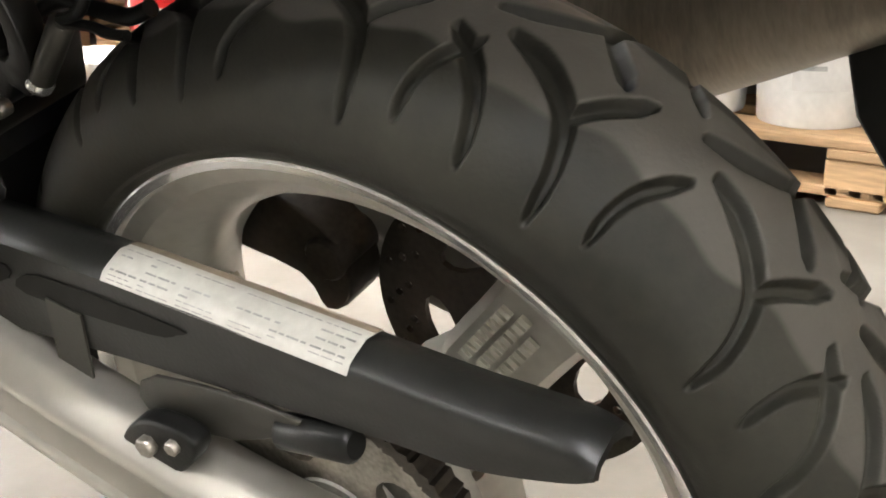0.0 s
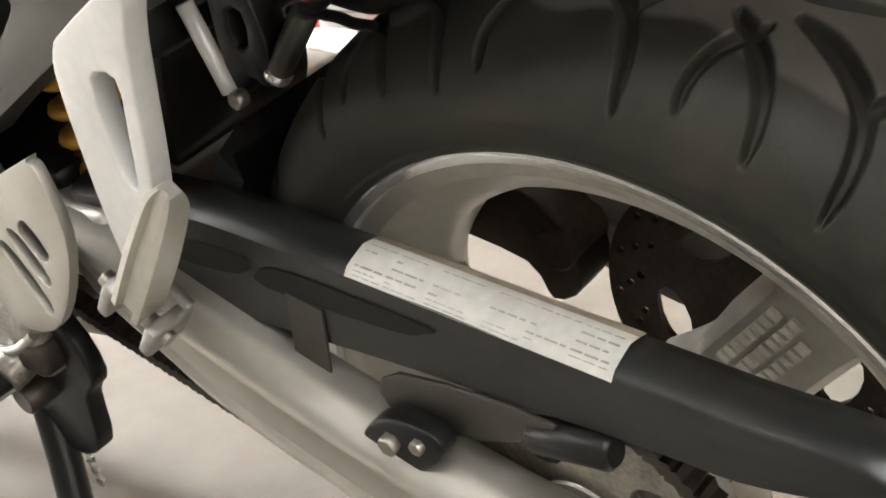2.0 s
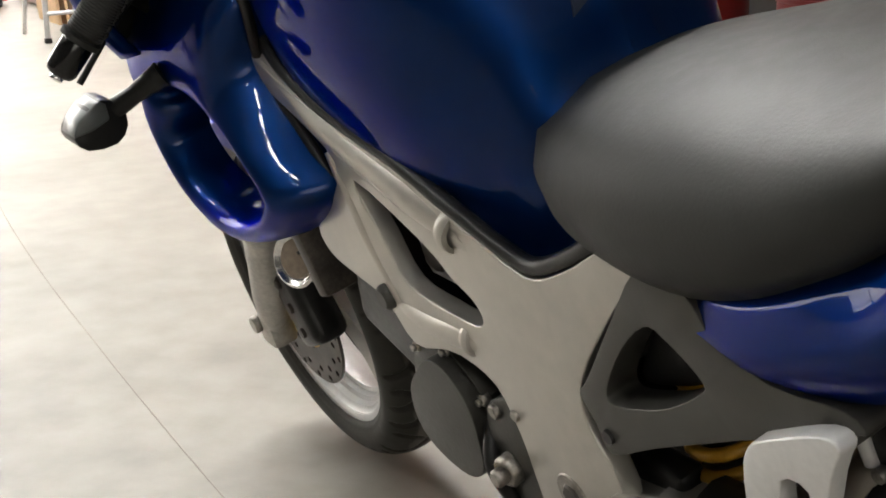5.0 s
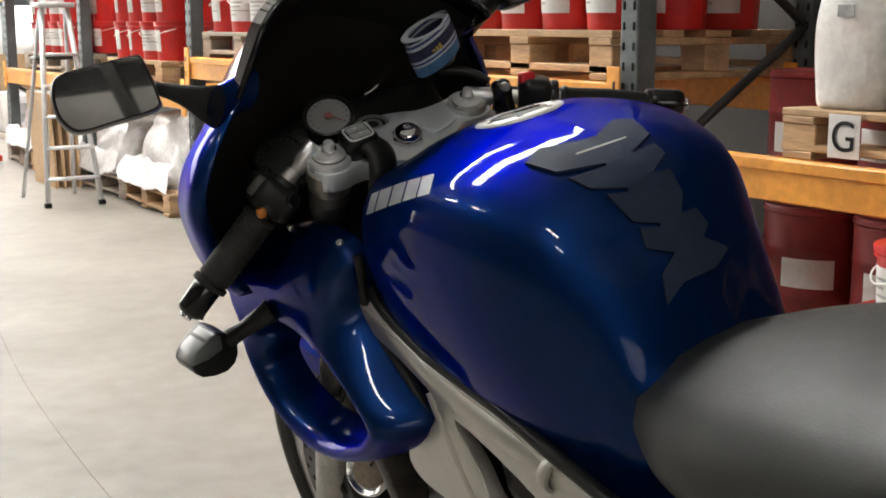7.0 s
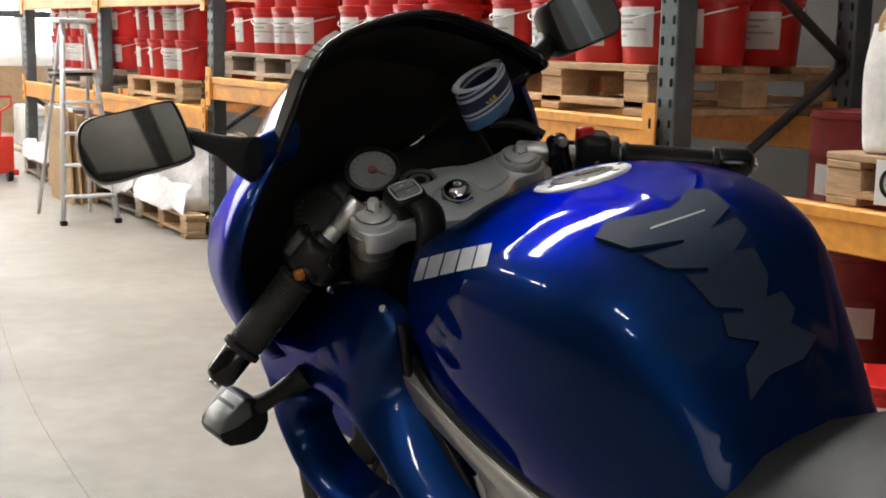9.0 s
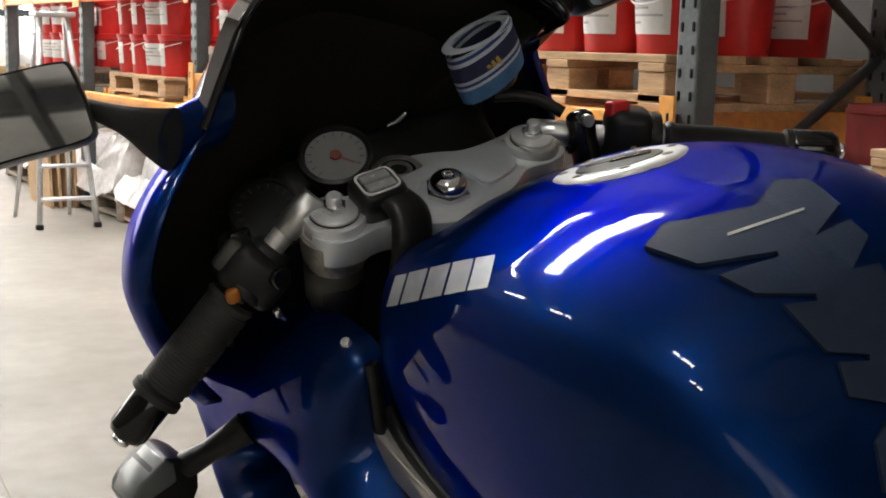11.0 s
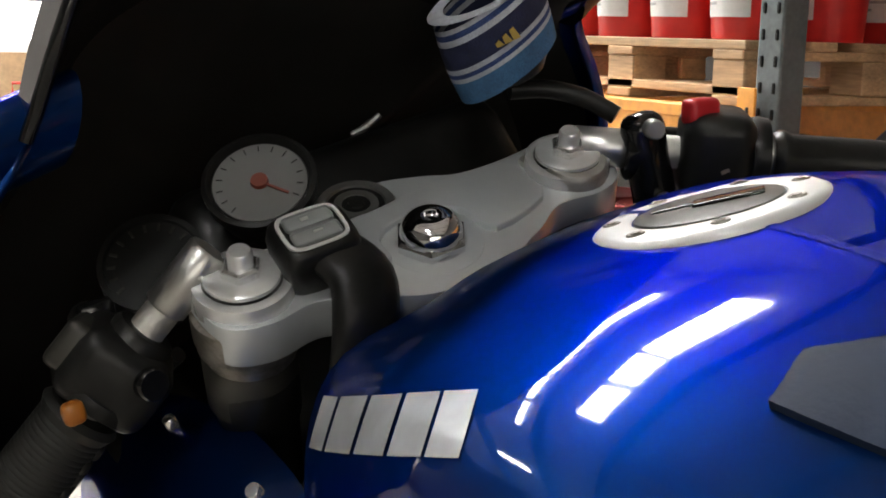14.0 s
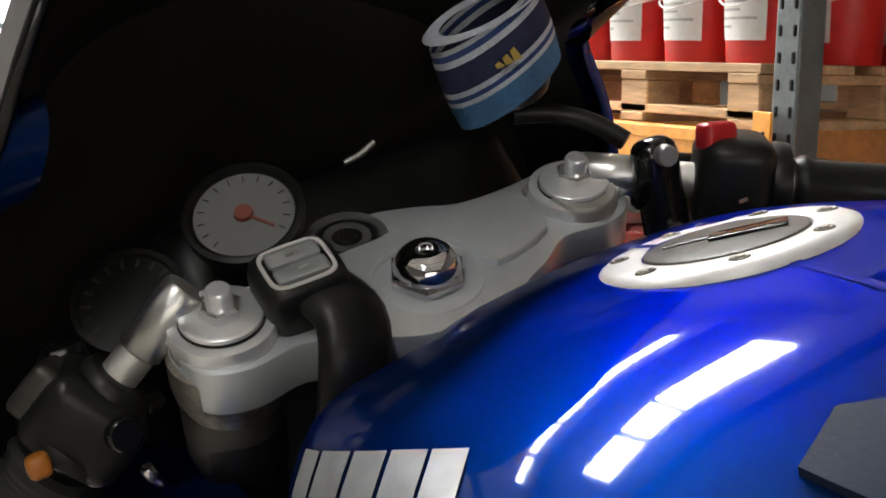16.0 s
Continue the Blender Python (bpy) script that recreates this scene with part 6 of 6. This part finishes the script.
tri = [plate([(-0.007 + 0.0055 * k, 0.0), (-0.002 + 0.0055 * k, 0.0), (-0.0045 + 0.0055 * k, 0.006 + 0.003 * k), (-0.0075 + 0.0055 * k, 0.004 + 0.003 * k)], 0, 0.0012, (), 0, 0) for k in range(3)]
part("band_mark", shift(join(*tri), rm @ pose(-0.020, -0.0305, 0.006, 0, 0, -118)), mat("band_gold", (0.40, 0.28, 0.06), 0.7), res)
part("fluid_hose", tube([(0.100, 1.085, 1.005), (0.122, 1.078, 1.000), (0.140, 1.066, 0.990), (0.152, 1.052, 0.976)], 0.006, 10, 5), BLACK, BIKE)

# instruments
gm = aim((-0.068, 1.095, 0.999), (-0.068 - 0.08, 1.095 - 0.24, 0.999 + 0.31)) @ Matrix.Scale(0.55, 4)
dash = part("instrument_panel", join(shift(lathe([(0, -0.05), (0.05, -0.04), (0.060, -0.01), (0.061, 0.004), (0.056, 0.006), (0.052, -0.002), (0, -0.002)], 44), gm), box(0.24, 0.05, 0.07, (0.01, 1.16, 0.955), 0.02, 3, (-35, 0, 0))), BLACK, BIKE, "black instrument panel with pale dial")
part("dial", shift(lathe([(0, -0.0005), (0.050, -0.0005), (0.050, -0.002)], 44), gm), DIALMAT, dash, "white dial, coloured grey for shade, with dark ticks")
for k in range(14):
    a = radians(-130 + 20 * k)
    part("dial_tick", shift(box(0.0012, 0.007, 0.0006, (0.043 * math.sin(a), 0.043 * math.cos(a), 0.0003), 0, 1, (0, 0, -math.degrees(a))), gm), BLACK, dash)
part("dial_needle", shift(join(box(0.003, 0.038, 0.001, (0.012, -0.012, 0.002), 0, 1, (0, 0, 48)), lathe([(0, 0.004), (0.009, 0.004), (0.010, 0)], 16)), gm), mat("needle_orange", (0.16, 0.035, 0.02), 0.5), dash)
gm3 = aim((-0.134, 1.125, 0.966), (-0.134 - 0.08, 1.125 - 0.26, 0.966 + 0.28))
clock = part("side_dial", shift(lathe([(0, 0), (0.028, 0), (0.0285, 0.003), (0.032, 0.003), (0.033, -0.02)], 36), gm3), BLACK, dash, "dark dial with pale ticks")
for k in range(13):
    a = radians(-120 + 20 * k)
    part("dial_tick", shift(box(0.0016, 0.005, 0.0008, (0.024 * math.sin(a), 0.024 * math.cos(a), 0.0006), 0, 1, (0, 0, -math.degrees(a))), gm3), PANELGREY, clock)
# Polished sliver added as a glint on the dark panel.
part("panel_glint", tube([(0.016, 1.148, 0.996), (0.026, 1.146, 0.998), (0.037, 1.145, 1.003)], 0.0022, 8, 3), POLISHED, dash)

# fairing ring round the air duct
FO = [(1.335, 0.815), (1.325, 0.76), (1.30, 0.69), (1.275, 0.60), (1.19, 0.545), (1.085, 0.548), (0.985, 0.580), (0.905, 0.625), (0.880, 0.660), (0.918, 0.704), (0.957, 0.748), (0.980, 0.785), (0.970, 0.830), (0.968, 0.858), (1.000, 0.876), (1.08, 0.878), (1.22, 0.850)]
FH = [(1.225, 0.725), (1.215, 0.700), (1.243, 0.660), (1.205, 0.615), (1.130, 0.596), (1.06, 0.600), (0.987, 0.625), (0.952, 0.650), (0.944, 0.668), (0.960, 0.696), (0.985, 0.714), (1.027, 0.733), (1.07, 0.745), (1.117, 0.750), (1.165, 0.748), (1.20, 0.740)]
for s in (-1, 1):
    fo, fh = smooth_ring([(a, b, 0) for a, b in FO], 5), smooth_ring([(a, b, 0) for a, b in FH], 5)
    rings = []
    for f, x, xt in ((-0.03, 0.140, 0.150), (-0.012, 0.166, 0.182), (0.02, 0.184, 0.197), (0.12, 0.200, 0.203), (0.32, 0.209, 0.2035), (0.50, 0.207, 0.2005), (0.68, 0.198, 0.193), (0.82, 0.185, 0.1815), (0.91, 0.172, 0.170), (0.97, 0.158, 0.159), (1.0, 0.147, 0.149), (1.0, 0.138, 0.140), (0.998, 0.128, 0.126)):
        ring = []
        for q in (a.lerp(b, f) for a, b in zip(fh, fo)):
            shelf = min(1, max(0, (q.y - 0.70) / 0.08))
            ring.append(Vector((s * (x + (xt - x) * shelf - 0.06 * max(0.0, 0.95 - q.x) * f), q.x, q.y - 0.010 * math.sin(math.pi * min(1.0, max(0.0, f))) * shelf)))
        rings.append(ring)
    fair = part("side_fairing", loft(resample(rings, 2), True, False), BLUE, BIKE, "glossy blue half fairing with oval air duct", 80)
    part("fairing_edge_strip", tube([(s * 0.141, y, z) for y, z in ((0.966, 0.858), (0.968, 0.836), (0.976, 0.808), (0.977, 0.780), (0.955, 0.747), (0.920, 0.706), (0.888, 0.664))], 0.0065, 10, 5), BLACK, fair, "black rubber edging")
    part("fairing_screw", rod((s * 0.144, 0.990, 0.866), (s * 0.150, 0.986, 0.876), 0.0045, 14), POLISHED, fair)
    part("fairing_screw", rod((s * 0.152, 1.110, 0.868), (s * 0.156, 1.108, 0.880), 0.004, 14), POLISHED, fair)
    ind = part("indicator", tube([(s * 0.205, 1.13, 0.775), (s * 0.24, 1.145, 0.762), (s * 0.262, 1.16, 0.752)], [0.016, 0.011, 0.013], 14, 4), BLACK, BIKE, "black indicator with clear lens")
    turn = pose(s * 0.262, 1.185, 0.744, 0, 0, 90 if s < 0 else -90)
    part("indicator_body", shift(plate([(-0.004, 0.011), (0.018, 0.026), (0.048, 0.010), (0.060, -0.006), (0.050, -0.024), (0.016, -0.030), (-0.004, -0.014)], -0.034, 0.030, (), 0.007, 2, 3), turn), BLACK, ind)
    part("indicator_lens", shift(plate([(0.012, 0.019), (0.019, 0.0265), (0.049, 0.0125), (0.061, -0.003), (0.038, -0.004), (0.014, 0.001)], -0.0365, 0.020, (), 0.003, 0, 2), turn), CLEARGREY, ind, "clear grey lens")

# upper cowl and smoked screen; the left rim from below to the top, then the right one down again
rim = [(-0.215, 1.15, 0.80), (-0.243, 1.12, 0.853), (-0.262, 1.088, 0.915), (-0.268, 1.060, 0.965), (-0.240, 1.052, 1.018), (-0.190, 1.066, 1.064), (-0.162, 1.05, 1.110), (-0.132, 1.045, 1.148), (-0.085, 1.045, 1.169), (0, 1.045, 1.170), (0.06, 1.045, 1.150), (0.11, 1.040, 1.118), (0.148, 1.032, 1.085), (0.158, 1.028, 1.066), (0.165, 1.07, 1.052), (0.205, 1.16, 1.018), (0.245, 1.21, 0.965), (0.25, 1.22, 0.915), (0.235, 1.23, 0.853), (0.215, 1.24, 0.80)]
nose = [(-0.12, 1.52, 0.70), (-0.13, 1.53, 0.74), (-0.135, 1.54, 0.78), (-0.13, 1.55, 0.82), (-0.12, 1.55, 0.85), (-0.105, 1.55, 0.875), (-0.09, 1.55, 0.89), (-0.07, 1.55, 0.90), (-0.04, 1.55, 0.905), (0, 1.55, 0.907)]
nose += [(-x, y, z) for x, y, z in nose[-1::-1]]


def arch(f):
    line = []
    for a, b in zip(rim, nose):
        p = Vector(a).lerp(Vector(b), f)
        p.x += math.copysign((0.017 * min(1, f / 0.04) * min(1, max(0, (1.08 - a[2]) / 0.05)) + 0.010 * math.sin(f ** 0.6 * math.pi)) * min(1, abs(a[0]) / 0.12), a[0])
        p.z += 0.035 * math.sin(f * math.pi) * (1 - abs(a[0]) * 2)
        line.append(p)
    return smooth_ring(line, 4, False)


secs = [arch(f) for f in (0, 0.03, 0.07, 0.12, 0.2, 0.3, 0.4, 0.5, 0.6, 0.7, 0.8, 0.9, 1.0)]
CUT, END = 20, 56
cowl = part("upper_cowl", loft([a[: CUT + 1] for a in secs], False, False), BLUE, BIKE, "glossy blue upper cowl", 80)
cowl.modifiers.new("skin", "SOLIDIFY").thickness = 0.004
part("upper_cowl", loft([a[END:] for a in secs], False, False), BLUE, BIKE, "glossy blue upper cowl", 80).modifiers.new("skin", "SOLIDIFY").thickness = 0.004
screen = part("windscreen", loft([a[CUT: END + 1] for a in secs[:10]], False, False), SCREEN, BIKE, "dark smoked windscreen", 80)
screen.modifiers.new("skin", "SOLIDIFY").thickness = 0.004
part("nose", loft([a[CUT: END + 1] for a in secs[9:]], False, False), BLUE, BIKE, "", 80)
part("screen_edge", tube(secs[0][CUT: END + 1], 0.004, 8), BLACKGLOSS, screen)
# Chrome strip added for the pale reflection along the screen's outer edge.
flange = [[p + Vector((-0.0015, -0.002, 0.001)), p + Vector((-w, 0.012, 0.006))] for p, w in ((q, 0.003 + 0.006 * math.sin((i + 1) / 14 * math.pi)) for i, q in enumerate(secs[0][CUT: CUT + 13]))]
part("screen_flange", loft(flange, False, False), CHROME, screen, "chrome strip for the pale reflection on the screen's outer edge")
mid = Vector((0.0, 1.3, 0.92))
liner = []
for i, a in enumerate(secs[1:-1]):
    liner.append([p.lerp(mid, 0.035) + Vector((0, 0.016 if i == 0 else 0.004, -0.002)) for p in a])
part("cockpit_liner", loft(liner, False, False), LINER_AND_SHADE, BIKE)
part("cockpit_bulkhead", loft([[p.lerp(Vector((0, 1.32, 0.9)), q) for p in liner[4]] for q in (0.0, 0.5, 0.98)], False, False), LINER_AND_SHADE, BIKE)
part("cockpit_floor", box(0.36, 0.28, 0.012, (0, 1.20, 0.835), 0.004, 1, (8, 0, 0)), LINER_AND_SHADE, BIKE)
part("headlamp", box(0.22, 0.06, 0.12, (0, 1.53, 0.79), 0.03, 4), CLEARGREY, BIKE)
part("fairing_bridge", box(0.25, 0.16, 0.02, (0, 1.06, 0.80), 0.006, 2), BLACK, BIKE)

# mirrors
for s in (-1, 1):
    c = Vector((-0.303, 1.205, 1.094)) if s < 0 else Vector((0.325, 1.16, 1.075))
    mm = look(c, c + Vector((-0.15 * (1 if s < 0 else -1), -0.92, 0.33)), 0) @ pose(0, 0, 0, 0, 0, -14 * s)
    out = [(-0.0606, -0.0209), (-0.045, -0.0405), (-0.0264, -0.0423), (0.0068, -0.0344), (0.0622, -0.0206), (0.0662, -0.0026), (0.0519, 0.0436), (0.0395, 0.0506), (-0.0066, 0.0414), (-0.0516, 0.0315), (-0.0644, 0.0119)]
    if s > 0:
        out = [(-a, b) for a, b in out]
    rr = []
    for f, z in ((0.9, 0.004), (0.97, 0.0055), (1.0, 0.0), (0.98, -0.018), (0.80, -0.040), (0.4, -0.052)):
        rr.append([Vector((p.x * f, p.y * f, z)) for p in smooth_ring([(a, b, 0) for a, b in out], 4)])
    flip = pose(0, 0, 0, 0, 180, 0)
    mir = part("mirror", shift(loft(rr, True, True), mm @ flip), BLACK, BIKE, "black mirror on a stalk")
    g = [[Vector((p.x * 0.92, p.y * 0.92, 0.0046)) for p in smooth_ring([(a, b, 0) for a, b in out], 4)], [Vector((p.x * 0.92, p.y * 0.92, 0.0066)) for p in smooth_ring([(a, b, 0) for a, b in out], 4)]]
    part("mirror_glass", shift(loft(g), mm @ flip), MIRROR, mir, "mirror glass", 20)
    foot = Vector((-0.216, 1.075, 1.062)) if s < 0 else Vector((0.19, 1.15, 1.04))
    if s < 0:
        stalk = []
        for p, up, deep in ((foot, 0.026, 0.014), (Vector((-0.222, 1.095, 1.067)), 0.021, 0.012), (Vector((-0.231, 1.14, 1.078)), 0.012, 0.009), (Vector((-0.241, 1.215, 1.087)), 0.0075, 0.007), (c + Vector((0.055, 0.02, -0.006)), 0.007, 0.007)):
            stalk.append([p + Vector((0.40, 0, 0.92)) * up * math.sin(a) + Vector((-0.5, 0.86, 0)) * deep * math.cos(a) for a in (2 * math.pi * k / 16 for k in range(16))])
        part("mirror_stalk", loft(resample(stalk, 4)), BLACK, mir)
        root = [[p + Vector((0.028 * f, 0.004 * f, 0.003 * f)) for p in stalk[0]] for f in (0.0, 0.6, 1.2, 1.8)]
        part("mirror_mount", loft(root), BLUE, mir, "blue painted mirror mount")
    else:
        part("mirror_stalk", tube([foot, foot.lerp(c, 0.45) + Vector((0, 0.005, 0.0)), c + Vector((-s * 0.062, 0.022, -0.008))], [0.024, 0.018, 0.012, 0.008], 14, 5, flat=0.9), BLACK, mir)
